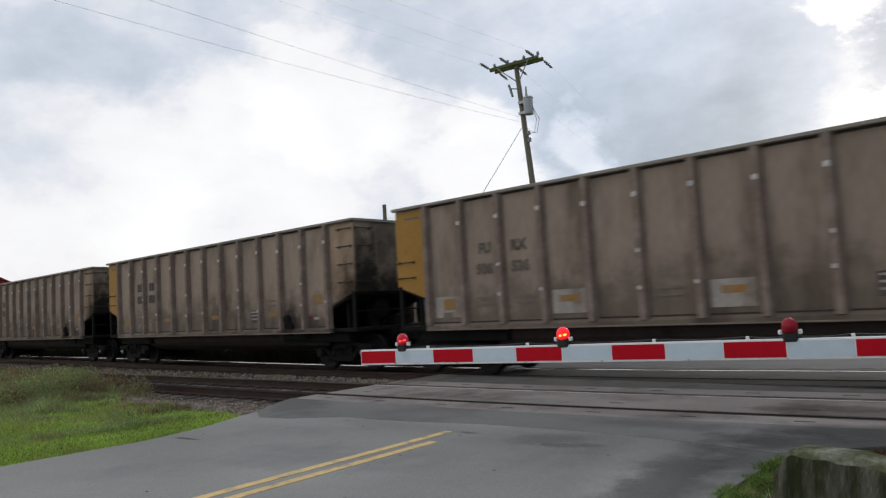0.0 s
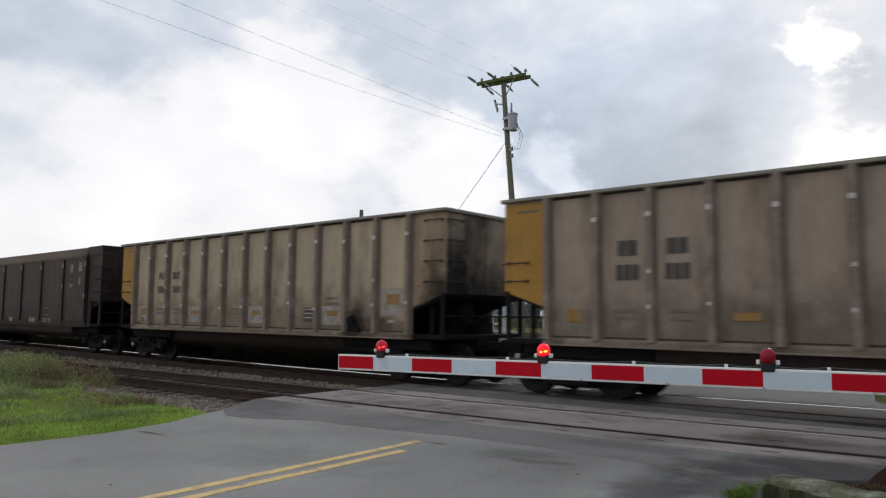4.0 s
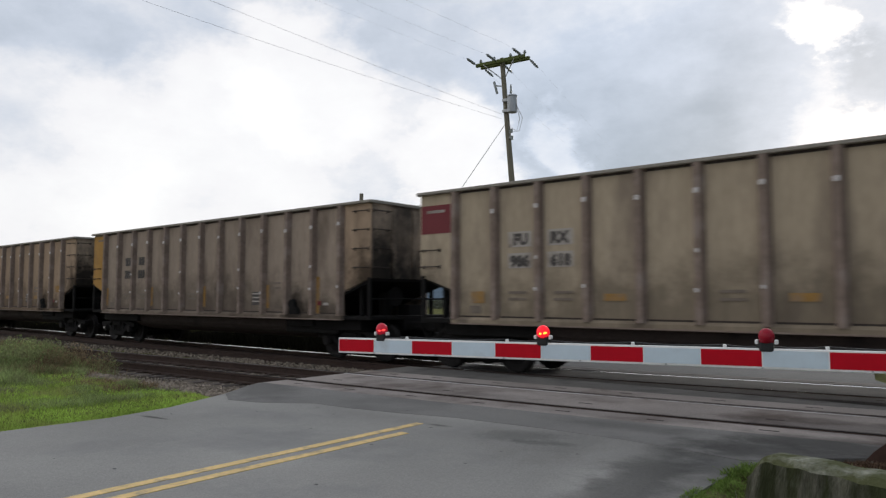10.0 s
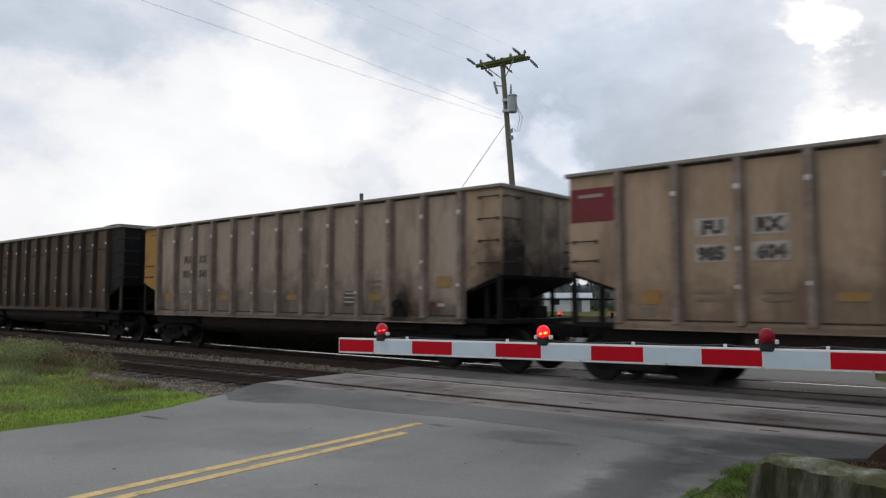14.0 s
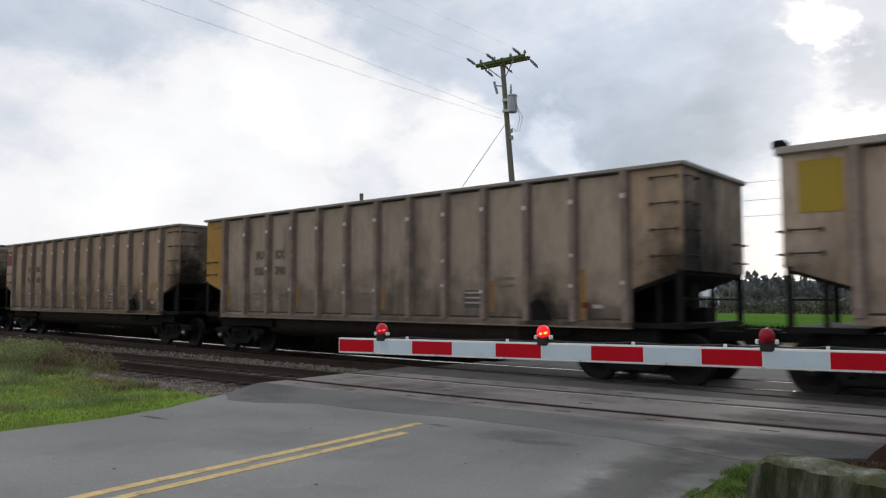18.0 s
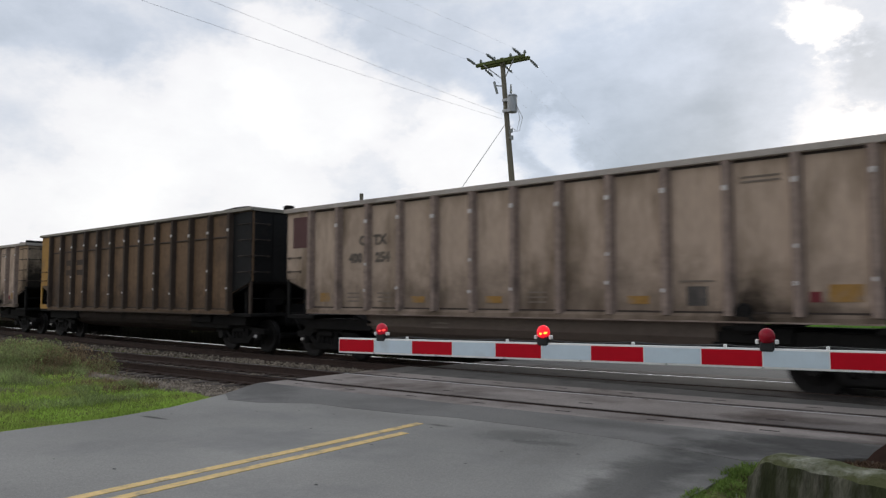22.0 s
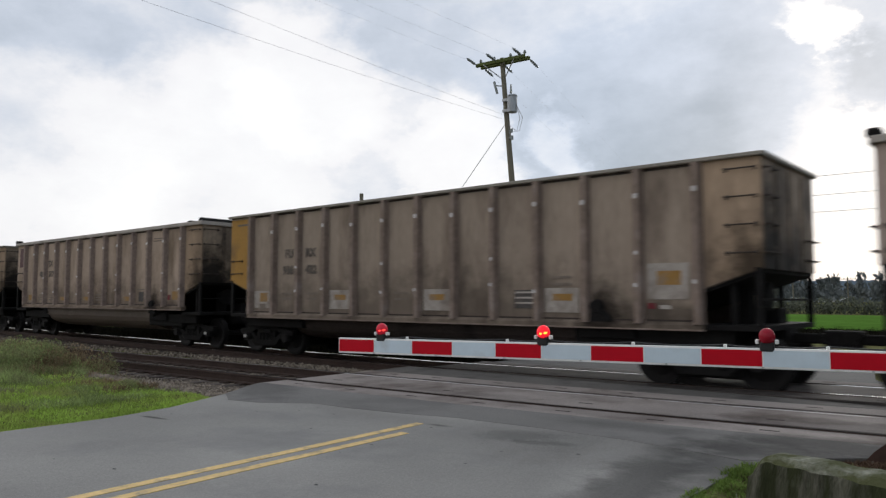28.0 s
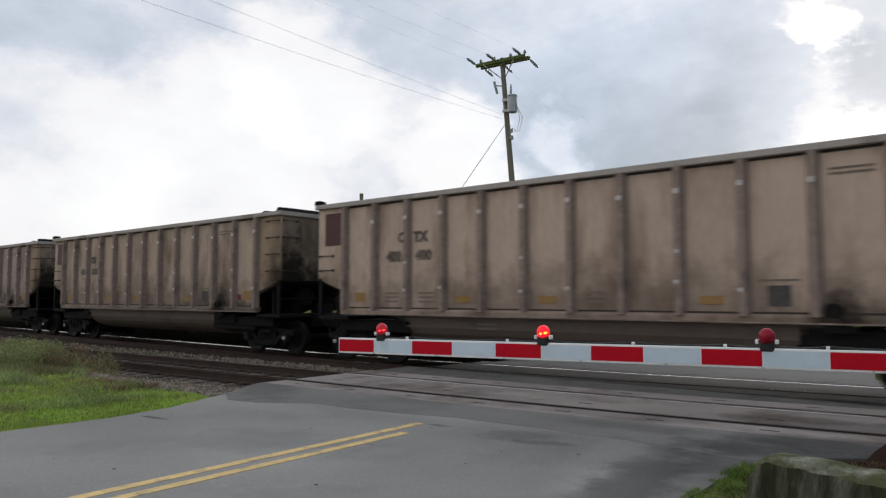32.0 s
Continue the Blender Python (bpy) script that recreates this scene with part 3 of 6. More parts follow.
def box(bm, x0, x1, y0, y1, z0, z1, bevel=0.0):
    r = bmesh.ops.create_cube(bm, size=1, matrix=Matrix.LocRotScale(((x0 + x1) / 2, (y0 + y1) / 2, (z0 + z1) / 2), None, (x1 - x0, y1 - y0, z1 - z0)))
    if bevel:
        es = list({e for v in r["verts"] for e in v.link_edges})
        bmesh.ops.bevel(bm, geom=es, offset=bevel, segments=1, affect="EDGES")
    return bm


def boxes(*specs, bevel=0.0):
    bm = bmesh.new()
    for s in specs:
        box(bm, *s, bevel=bevel)
    return bm


def prism(bm, outline, axis, a, b):
    """An outline of (u, v) drawn out along an axis from a to b: x takes (y, z), y takes (x, z), z takes (x, y)."""
    def p(u, v, w):
        return {"x": (w, u, v), "y": (u, w, v), "z": (u, v, w)}[axis]
    lo, hi = [bm.verts.new(p(u, v, a)) for u, v in outline], [bm.verts.new(p(u, v, b)) for u, v in outline]
    n = len(outline)
    fs = [bm.faces.new(lo), bm.faces.new(hi[::-1])]
    for i in range(n):
        fs.append(bm.faces.new((lo[i], hi[i], hi[(i + 1) % n], lo[(i + 1) % n])))
    bmesh.ops.recalc_face_normals(bm, faces=fs)
    return bm


def rod(bm, a, b, r0, r1=None, seg=8, caps=True):
    a, b = Vector(a), Vector(b)
    r1 = r0 if r1 is None else r1
    m = Matrix.Translation((a + b) / 2) @ (b - a).to_track_quat("Z", "Y").to_matrix().to_4x4()
    bmesh.ops.create_cone(bm, cap_ends=caps, segments=seg, radius1=r0, radius2=r1, depth=(b - a).length, matrix=m)
    return bm


def lathe(bm, profile, seg, at=Matrix.Identity(4)):
    """Profile of (radius, height) turned round z."""
    rings = []
    for r, z in profile:
        rings.append([bm.verts.new(at @ Vector((r * np.cos(2 * np.pi * i / seg), r * np.sin(2 * np.pi * i / seg), z))) for i in range(seg)])
    for a, b in zip(rings, rings[1:]):
        for i in range(seg):
            bm.faces.new((a[i], a[(i + 1) % seg], b[(i + 1) % seg], b[i]))
    for r in (rings[0][::-1], rings[-1]):
        bm.faces.new(r)
    return bm


def from_arrays(name, verts, faces, mat):
    me = bpy.data.meshes.new(name)
    me.from_pydata(verts, [], faces)
    me.update()
    me.materials.append(M[mat])
    return me


def tube(bm, pts, r, seg=5):
    """One round strand through the points."""
    pts = [Vector(p) for p in pts]
    rings = []
    for i, p in enumerate(pts):
        d = (pts[min(i + 1, len(pts) - 1)] - pts[max(i - 1, 0)]).normalized()
        q = d.to_track_quat("Z", "Y").to_matrix()
        rings.append([bm.verts.new(p + q @ Vector((r * np.cos(2 * np.pi * k / seg), r * np.sin(2 * np.pi * k / seg), 0))) for k in range(seg)])
    for a, b in zip(rings, rings[1:]):
        for k in range(seg):
            bm.faces.new((a[k], a[(k + 1) % seg], b[(k + 1) % seg], b[k]))
    bm.faces.new(rings[0][::-1])
    bm.faces.new(rings[-1])
    return bm


def slung(a, b, sag, n=14):
    a, b = Vector(a), Vector(b)
    return [a.lerp(b, i / n) - Vector((0, 0, 4 * sag * (i / n) * (1 - i / n))) for i in range(n + 1)]


def letters(text, height, mat):
    """Lettering in the built-in font, standing in the plane y = 0, read from -y."""
    cu = bpy.data.curves.new("lettering", "FONT")
    cu.body, cu.size, cu.extrude, cu.align_x = text, height * 1.42, 0.002, "CENTER"
    cu.resolution_u, cu.offset = 2, 0.018
    tmp = new("lettering", cu)
    dg = bpy.context.evaluated_depsgraph_get()
    me = bpy.data.meshes.new_from_object(tmp.evaluated_get(dg))
    bpy.data.objects.remove(tmp)
    me.transform(pose(0, 0, 0, 90, 0, 0))
    me.materials.clear()
    me.materials.append(M[mat])
    return me


# ---- large structure: ground, road, tracks ----
NEAR_TRACK, TRAIN_TRACK, HALF_GAUGE = 9.53, 13.385, 0.7535
# the empty track runs at a slight angle to the train's
TURN = Matrix.Translation((-4.0, NEAR_TRACK, 0)) @ pose(0, 0, 0, 0, 0, 2.862) @ Matrix.Translation((4.0, -NEAR_TRACK, 0))
RNG = random.Random(7)


def setting(name, bm, mat, label, category, kind="structure", smooth=False):
    ob = new(name, bm if isinstance(bm, bpy.types.Mesh) else finish(name, bm, mat, smooth))
    return tagged(ob, label, category, kind=kind)


def build_ground():
    """One sheet out to the horizon: finer near the crossing, with low banks beside the road."""
    xs = sorted(set([-2600, -1200, -600, -300, -150, -80, -50] + [-36.2 + 0.75 * i for i in range(57)] + [8, 12, 20, 40, 80, 150, 300, 600, 1200, 2600]))
    ys = sorted(set([-2600, -1200, -400, -150, -60, -30, -15, -8] + [-6 + 0.6 * i for i in range(22)] + [7.6, 10, 14, 16, 18, 22, 30, 45, 70, 100, 160, 300, 600, 1200, 2600]))

    def height(x, y):
        z = -0.33
        if x < -9.5 and y < 7.4:      # bank of grass beside the road
            z = -0.10 + 0.16 * min(1, (-9.5 - x) / 2.0) + 0.06 * noise.noise((x * 0.6, y * 0.6, 0))
            z -= 0.30 * max(0, min(1, (y - 6.1) / 1.3))
            z = max(z, -0.33)
        if x > -3.0 and y < 7.9:
            z = -0.028 + 0.008 * noise.noise((x, y, 2))
        return z
    verts = [(x, y, height(x, y)) for y in ys for x in xs]
    n = len(xs)
    faces = [(j * n + i, j * n + i + 1, (j + 1) * n + i + 1, (j + 1) * n + i) for j in range(len(ys) - 1) for i in range(n - 1)]
    me = from_arrays("ground", verts, faces, "soil")
    me.shade_smooth()
    setting("ground", me, None, "grassy earth beside the tracks and the road", "ground")
    # the mown field beyond the tracks
    bm = bmesh.new()
    prism(bm, [(-25, 47), (-3, 47), (-8, 93), (-42, 93)], "z", -0.36, -0.28)
    setting("field", bm, "field", "bright green mown field beyond the tracks", "field")


def build_road():
    left = [(-5.7, -45), (-8.95, 1.0), (-9.05, 3.0), (-9.08, 4.25), (-9.35, 5.2), (-10.0, 6.42), (-10.7, 7.4)] + deck_edge(-1, -10.98, -0.95)
    right = [(-1.35, 7.95), (-1.96, 7.39), (-2.27, 6.66), (-2.23, 5.4), (-1.81, 2.18), (1.6, -45)]
    bm = bmesh.new()
    prism(bm, left + right, "z", -0.32, -0.008)
    setting("road", bm, "asphalt", "worn grey asphalt road up to the crossing", "road")
    bm = bmesh.new()
    prism(bm, [(-11.67, 14.77), (-1.9, 14.98), (-3.14, 17.31), (-4.33, 23.56), (-6.41, 27.7), (-10.78, 29.95), (-140, 33.5), (-140, 26.5), (-14.8, 24.49), (-12.44, 22.87), (-11.85, 20.7), (-11.51, 17.1)], "z", -0.34, -0.18)
    setting("road_far", bm, "asphalt_dark", "grey asphalt road turning away beyond the tracks", "road")
    bm = bmesh.new()
    prism(bm, [(-9.42, 6.14), (-8.85, 6.24), (-8.16, 6.72), (-7.44, 6.75), (-6.7, 6.87), (-5.9, 7.07), (-4.7, 7.16), (-3.6, 7.15), (-2.35, 6.95), (-1.96, 7.39), (-1.37, 7.95)] + deck_edge(-1, -10.9, -1.0)[::-1] + [(-10.66, 7.4), (-9.98, 6.46)], "z", -0.2, -0.004)
    setting("road_patch", bm, "asphalt_patch", "darker asphalt patch along the crossing", "road")
    bm = bmesh.new()
    prism(bm, deck_edge(1, -11.1, -1.2) + [(-1.6, 11.98), (-11.3, 11.98)], "z", -0.32, -0.035)
    setting("asphalt_strip", bm, "asphalt_strip", "dark asphalt between the two tracks", "road")


def build_road_lines():
    for name, x0, y1 in (("road_line", -5.93, 6.48), ("road_line", -5.64, 5.92)):
        slope = -0.07
        bm = bmesh.new()
        prism(bm, [(x0 - 0.058 - slope * 46, -40), (x0 + 0.058 - slope * 46, -40), (x0 + 0.058, y1), (x0 - 0.058, y1)], "z", -0.02, -0.003)
        setting(name, bm, "yellow_paint", "worn yellow centre line painted on the road", "road marking")


def sway(x):
    """The empty track bends a little away from the camera past the crossing's middle."""
    u = max(0.0, min(x, 0.0) + 9.2)
    return 0.0063 * u * u - 0.02 + (0.116 * x if x > 0 else 0.0)


def dip(x):
    """The train's track lies lower before the crossing."""
    return float(np.interp(x, [-60.0, -36.0, -24.0, -18.0, -12.5, -7.0, -2.0, 4.0], [-0.02, -0.045, -0.095, -0.115, -0.105, -0.055, 0.02, 0.04]))


def straight(x):
    return 0.0


STATIONS = [-900.0] + [float(v) for v in np.arange(-60, 26, 0.7)] + [900.0]


def sweep(outline, xs, dy, dz):
    """An outline of (y, z) drawn along x through the stations, following the track's bend and dip."""
    bm = bmesh.new()
    rings = [[bm.verts.new((x, u + dy(min(x, 30.0)), v + dz(x))) for u, v in outline] for x in xs]
    n = len(outline)
    for a, b in zip(rings, rings[1:]):
        for k in range(n):
            bm.faces.new((a[k], b[k], b[(k + 1) % n], a[(k + 1) % n]))
    bm.faces.new(rings[0])
    bm.faces.new(rings[-1][::-1])
    bmesh.ops.recalc_face_normals(bm, faces=bm.faces[:])
    return bm


def follow(bm, dy, dz):
    for v in bm.verts:
        v.co.y += dy(v.co.x)
        v.co.z += dz(v.co.x)
    return bm


def deck_edge(side, x0, x1, n=12):
    """Points along the near deck's outer edge in the world."""
    return [tuple((TURN @ Vector((x, NEAR_TRACK + side * 1.412 + sway(x), 0)))[:2]) for x in np.linspace(x0, x1, n)]


def build_track(name, yc, label, at, dy, dz):
    """Two rails on ties and ballast; rail tops near z = 0."""
    profile = [(-0.07, -0.17), (0.07, -0.17), (0.07, -0.155), (0.012, -0.135), (0.012, -0.045), (0.033, -0.033), (0.035, -0.012), (0.028, -0.004), (-0.028, -0.004), (-0.033, -0.012), (-0.0345, -0.033), (-0.012, -0.045), (-0.012, -0.135), (-0.07, -0.155)]
    for sgn in (-1, 1):
        y = yc + sgn * HALF_GAUGE
        rail = setting("rail_" + name, sweep([(y + u, v) for u, v in profile], STATIONS, dy, dz), "rail", "steel rail of the " + label, "rail")
        part("running_surface", sweep([(y - 0.027, -0.005), (y + 0.027, -0.005), (y + 0.027, 0.0), (y - 0.027, 0.0)], STATIONS, dy, dz), "rail_head_dull", rail, "dark worn rail top")
        if name == "far" and sgn > 0:
            # the flanges keep the gauge face bright
            part("gauge_face", sweep([(y - 0.0362, -0.020), (y - 0.0345, -0.006), (y - 0.030, -0.006), (y - 0.030, -0.020)], STATIONS, dy, dz), "rail_head", rail, "polished gauge face")
        elif sgn > 0:
            # the glint along the worn rail head is put into its pale colour
            part("head_edge", sweep([(y - 0.0358, -0.009), (y - 0.0345, -0.002), (y - 0.028, 0.001), (y - 0.028, -0.009)], STATIONS, dy, dz), "rail_worn", rail, "worn edge of the rail head, its glint painted pale")
        elif name == "far":
            part("running_band", sweep([(y - 0.026, -0.001), (y - 0.012, 0.002), (y - 0.012, -0.002), (y - 0.026, -0.002)], STATIONS, dy, dz), "rail_head", rail, "polished running band")
        rail.matrix_basis = at
    # ballast bed
    xs = list(np.arange(-60, 26, 0.35))
    prof = [(-2.6, -0.42), (-1.9, -0.30), (-1.35, -0.215), (-0.9, -0.20), (-0.3, -0.20), (0.3, -0.20), (0.9, -0.20), (1.35, -0.215), (1.9, -0.30), (2.6, -0.42)]
    verts, faces = [], []
    for x in [-900] + xs + [900]:
        for u, v in prof:
            verts.append((x, yc + u + dy(min(x, 30.0)), v + dz(x) + 0.035 * noise.noise((x * 2.3, u * 2.3, yc))))
    n = len(prof)
    for j in range(len(xs) + 1):
        for i in range(n - 1):
            faces.append((j * n + i, (j + 1) * n + i, (j + 1) * n + i + 1, j * n + i + 1))
    me = from_arrays("ballast_" + name, verts, faces, "ballast")
    setting("ballast_" + name, me, None, "grey-brown ballast bed of the " + label, "ballast", kind="stuff").matrix_basis = at
    # ties: the nearest as parts, the far rest joined
    bed = thing("ties_" + name, "dark creosoted wooden ties of the " + label, "railway ties", kind="structure", at=at)
    tie = finish("tie", boxes((-0.115, 0.115, yc - 1.3, yc + 1.3, -0.36, -0.178), bevel=0.012), "tie")
    plate = finish("tie_plate", boxes((-0.1, 0.1, -0.17, 0.17, -0.178, -0.158)), "rail")
    x = -11.35
    while x > -47:
        t = part("tie", tie, None, bed, at=pose(x + RNG.uniform(-0.03, 0.03), dy(x), dz(x) + RNG.uniform(-0.012, 0.006), 0, 0, RNG.uniform(-0.6, 0.6)))
        for sgn in (-1, 1):
            part("tie_plate", plate, None, t, at=pose(0, yc + sgn * HALF_GAUGE, 0))
        x -= 0.50
    bm = bmesh.new()
    for i in range(260):
        for x in (-47.5 - 0.5 * i, -0.5 + 0.5 * i):
            o, h = dy(min(x, 30.0)), dz(x)
            box(bm, x - 0.115, x + 0.115, yc - 1.3 + o, yc + 1.3 + o, h - 0.36, h - 0.178)
    far = part("far_ties", bm, "tie", bed)
    far["kind"] = "stuff"


def build_crossing(name, yc, x_a, x_b, at, dy, dz):
    """Concrete crossing panels beside and between the rails, with flangeways and lifting sockets."""
    deck = thing("crossing_deck_" + name, "weathered concrete panels of the level crossing", "crossing deck", kind="structure", at=at)
    strips = [(yc - 1.40, yc - HALF_GAUGE - 0.10), (yc - HALF_GAUGE + 0.125, yc + HALF_GAUGE - 0.125), (yc + HALF_GAUGE + 0.10, yc + 1.40)]
    xs = np.linspace(x_a, x_b, 5)
    for y0, y1 in strips:
        for x0, x1 in zip(xs, xs[1:]):
            bm = follow(boxes((x0 + 0.001, x1 - 0.001, y0, y1, -0.26, -0.006), bevel=0.003), dy, dz)
            # far deck: dirty panels, coloured darker still for the shade under the train
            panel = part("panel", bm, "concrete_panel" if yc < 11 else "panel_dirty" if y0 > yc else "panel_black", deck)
            for fx in ((0.28,) if y1 - y0 > 1 else (0.3, 0.8)):
                if y1 - y0 > 1:
                    spots = [y0 + 0.35]
                else:
                    spots = [(y0 + y1) / 2]
                for ys in spots:
                    px = x0 + (x1 - x0) * fx + RNG.uniform(-0.1, 0.1)
                    part("socket", follow(boxes((px - 0.11, px + 0.11, ys - 0.028, ys + 0.028, -0.02, -0.004), bevel=0.008), dy, dz), "tub_dark", panel)
    for sgn in (-1, 1):
        y = yc + sgn * HALF_GAUGE
        for a, b in ((y - sgn * 0.125, y - sgn * 0.037), (y + sgn * 0.037, y + sgn * 0.10)):
            a, b = min(a, b), max(a, b)
            # near-black strip nearly fills the groove, whose shade is put into the colour
            part("flangeway", sweep([(a, -0.20), (b, -0.20), (b, -0.03), (a, -0.03)], list(np.linspace(x_a, x_b, 13)), dy, dz), "joint", deck, "dark flangeway groove")
    if name == "near":
        # the pale colour stands in for the steel edge's reflected sheen
        y = yc + HALF_GAUGE - 0.125
        part("edge_angle", sweep([(y - 0.035, -0.02), (y + 0.002, -0.02), (y + 0.002, 0.0), (y - 0.035, -0.002)], list(np.linspace(x_a, x_b, 13)), dy, dz), "edge_steel", deck, "worn steel edge of the panels, its sheen painted pale")


def build_backdrop():
    """Wooded ridge far behind the fields, its haze put into the colour."""
    verts, faces = [], []
    n = 900
    for i in range(n + 1):
        x = -2900 + 3400 * i / n
        ridge = 25 + 5 * noise.noise((x * 0.004, 3.3, 0)) + 2.5 * noise.noise((x * 0.02, 1.0, 0))
        for j in range(9):
            v = j / 8
            rough = 1.4 * noise.noise((x * 0.09, v * 9, 4)) + 1.8 * noise.noise((x * 0.27, v * 20, 4)) + 1.2 * noise.noise((x * 0.61, v * 20, 9))
            verts.append((x, 760 + 260 * v, -0.5 + ridge * (v ** 0.8) + (rough if 0 < j else 0)))
    for i in range(n):
        for j in range(8):
            faces.append((i * 9 + j, (i + 1) * 9 + j, (i + 1) * 9 + j + 1, i * 9 + j + 1))
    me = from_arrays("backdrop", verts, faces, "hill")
    setting("backdrop", me, None, "wooded ridge on the horizon, coloured bluish with haze", "hill")


build_ground()
build_road()
build_road_lines()
build_track("near", NEAR_TRACK, "empty track", TURN, sway, straight)
build_track("far", TRAIN_TRACK, "track under the train", Matrix.Identity(4), straight, dip)
build_crossing("near", NEAR_TRACK, -10.95, -1.0, TURN, sway, straight)
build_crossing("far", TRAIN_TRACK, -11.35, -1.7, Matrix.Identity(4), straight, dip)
build_backdrop()

# ---- the coal train ----
LENGTH = 14.64          # over the body; the car's origin is its left end, on the track's centre line
RIB_X = [1.03 + 1.0475 * i for i in range(13)]
PITCH, FIRST = 16.2096, -15.828
BODY_Y, BODY_Z = 0.966, 0.940      # the bodies' width and height against the drawing below
WHEEL_R = 0.457


# the train surges a little on its couplers: seconds, metres
SURGE = [(0, -0.46), (1, -0.48), (2, -0.45), (3, -0.27), (4, -0.24), (6, -0.09), (7, -0.20), (8, -0.02), (9, 0.11), (10, 0.08), (11, 0.05), (12, -0.02), (13, 0.05), (14, 0.14), (17, 0.14), (18, 0.10), (19, 0.25), (20, 0.21),
         (21, 0.16), (22, 0.12), (23, -0.03), (24, 0.02), (25, 0.06), (26, -0.06), (27, -0.10), (28, -0.28), (29, -0.22), (30, -0.17), (31, -0.22), (32, -0.42)]


def train_at(t):
    return 425.343 - 19.3757 * t + 0.0019743 * t * t + float(np.interp(t, [s for s, _ in SURGE], [d for _, d in SURGE]))


def handhold(w=0.46):
    bm = bmesh.new()
    rod(bm, (-w / 2, -0.10, 0), (w / 2, -0.10, 0), 0.014, seg=6)
    for s in (-1, 1):
        rod(bm, (s * w / 2, 0, 0), (s * w / 2, -0.11, 0), 0.016, seg=6)
        box(bm, s * w / 2 - 0.022, s * w / 2 + 0.022, -0.012, 0.0, -0.04, 0.04)
    return finish("handhold", bm, "iron")


def wheelset_mesh():
    bm = bmesh.new()
    for s in (-1, 1):
        turn = Matrix.Translation((0, s * 0.7, 0)) @ pose(0, 0, 0, 90 * s, 0, 0)
        lathe(bm, [(0.10, -0.085), (0.13, -0.08), (0.30, -0.03), (0.40, -0.066), (WHEEL_R, -0.066), (WHEEL_R, 0.045), (WHEEL_R + 0.027, 0.058), (WHEEL_R + 0.022, 0.075), (0.40, 0.078), (0.30, 0.02), (0.13, 0.07), (0.10, 0.08)], 28, turn)
    rod(bm, (0, -1.0, 0), (0, 1.0, 0), 0.085, seg=12)
    for s in (-1, 1):
        rod(bm, (0, s * 1.0, 0), (0, s * 1.12, 0), 0.12, seg=10)
    return finish("wheelset", bm, "wheel", smooth=False)


def side_frame_mesh():
    """Cast three-piece bogie side: arched top chord, dipped bottom chord, columns, pedestals and springs."""
    bm = bmesh.new()
    top = [(-1.20, 0.52), (-1.20, 0.66), (-0.62, 0.70), (-0.42, 0.80), (0.42, 0.80), (0.62, 0.70), (1.20, 0.66), (1.20, 0.52), (0.72, 0.54), (0.46, 0.66), (-0.46, 0.66), (-0.72, 0.54)]
    low = [(-0.74, 0.54), (-0.42, 0.24), (0.42, 0.24), (0.74, 0.54), (0.60, 0.56), (0.34, 0.36), (-0.34, 0.36), (-0.60, 0.56)]
    prism(bm, top, "y", -0.08, 0.08)
    prism(bm, low, "y", -0.07, 0.07)
    for x in (-0.34, 0.34):
        box(bm, x - 0.06, x + 0.06, -0.07, 0.07, 0.33, 0.68)
    for x in (-0.89, 0.89):
        box(bm, x - 0.15, x + 0.15, -0.09, 0.09, 0.36, 0.56, bevel=0.02)
    for x in (-0.18, 0.0, 0.18):
        rod(bm, (x, 0, 0.36), (x, 0, 0.56), 0.075, seg=8)
    box(bm, -0.27, 0.27, -0.13, 0.10, 0.56, 0.68, bevel=0.02)
    return finish("side_frame", bm, "under")


def coupler_mesh():
    bm = boxes((-0.55, 0.15, -0.08, 0.08, 0.78, 0.96), (-0.79, -0.50, -0.15, 0.12, 0.72, 1.02), bevel=0.025)
    rod(bm, (-0.70, 0.11, 0.74), (-0.70, 0.11, 1.0), 0.06, seg=8)
    rod(bm, (-0.45, -0.35, 1.0), (-0.72, -0.28, 0.55), 0.025, seg=6)
    return finish("coupler", bm, "under")


HANDHOLD, WHEELSET, SIDE_FRAME, COUPLER = handhold(), wheelset_mesh(), side_frame_mesh(), coupler_mesh()
CAP = finish("bearing_cap", rod(bmesh.new(), (0, 0, 0), (0, -0.03, 0), 0.05, 0.035, seg=10), "pale_plate")
COUPLER_R = COUPLER.copy()
COUPLER_R.transform(Matrix.Translation((LENGTH, 0, 0)) @ Matrix.Diagonal((-1, 1, 1, 1)))
COUPLER_R.flip_normals()


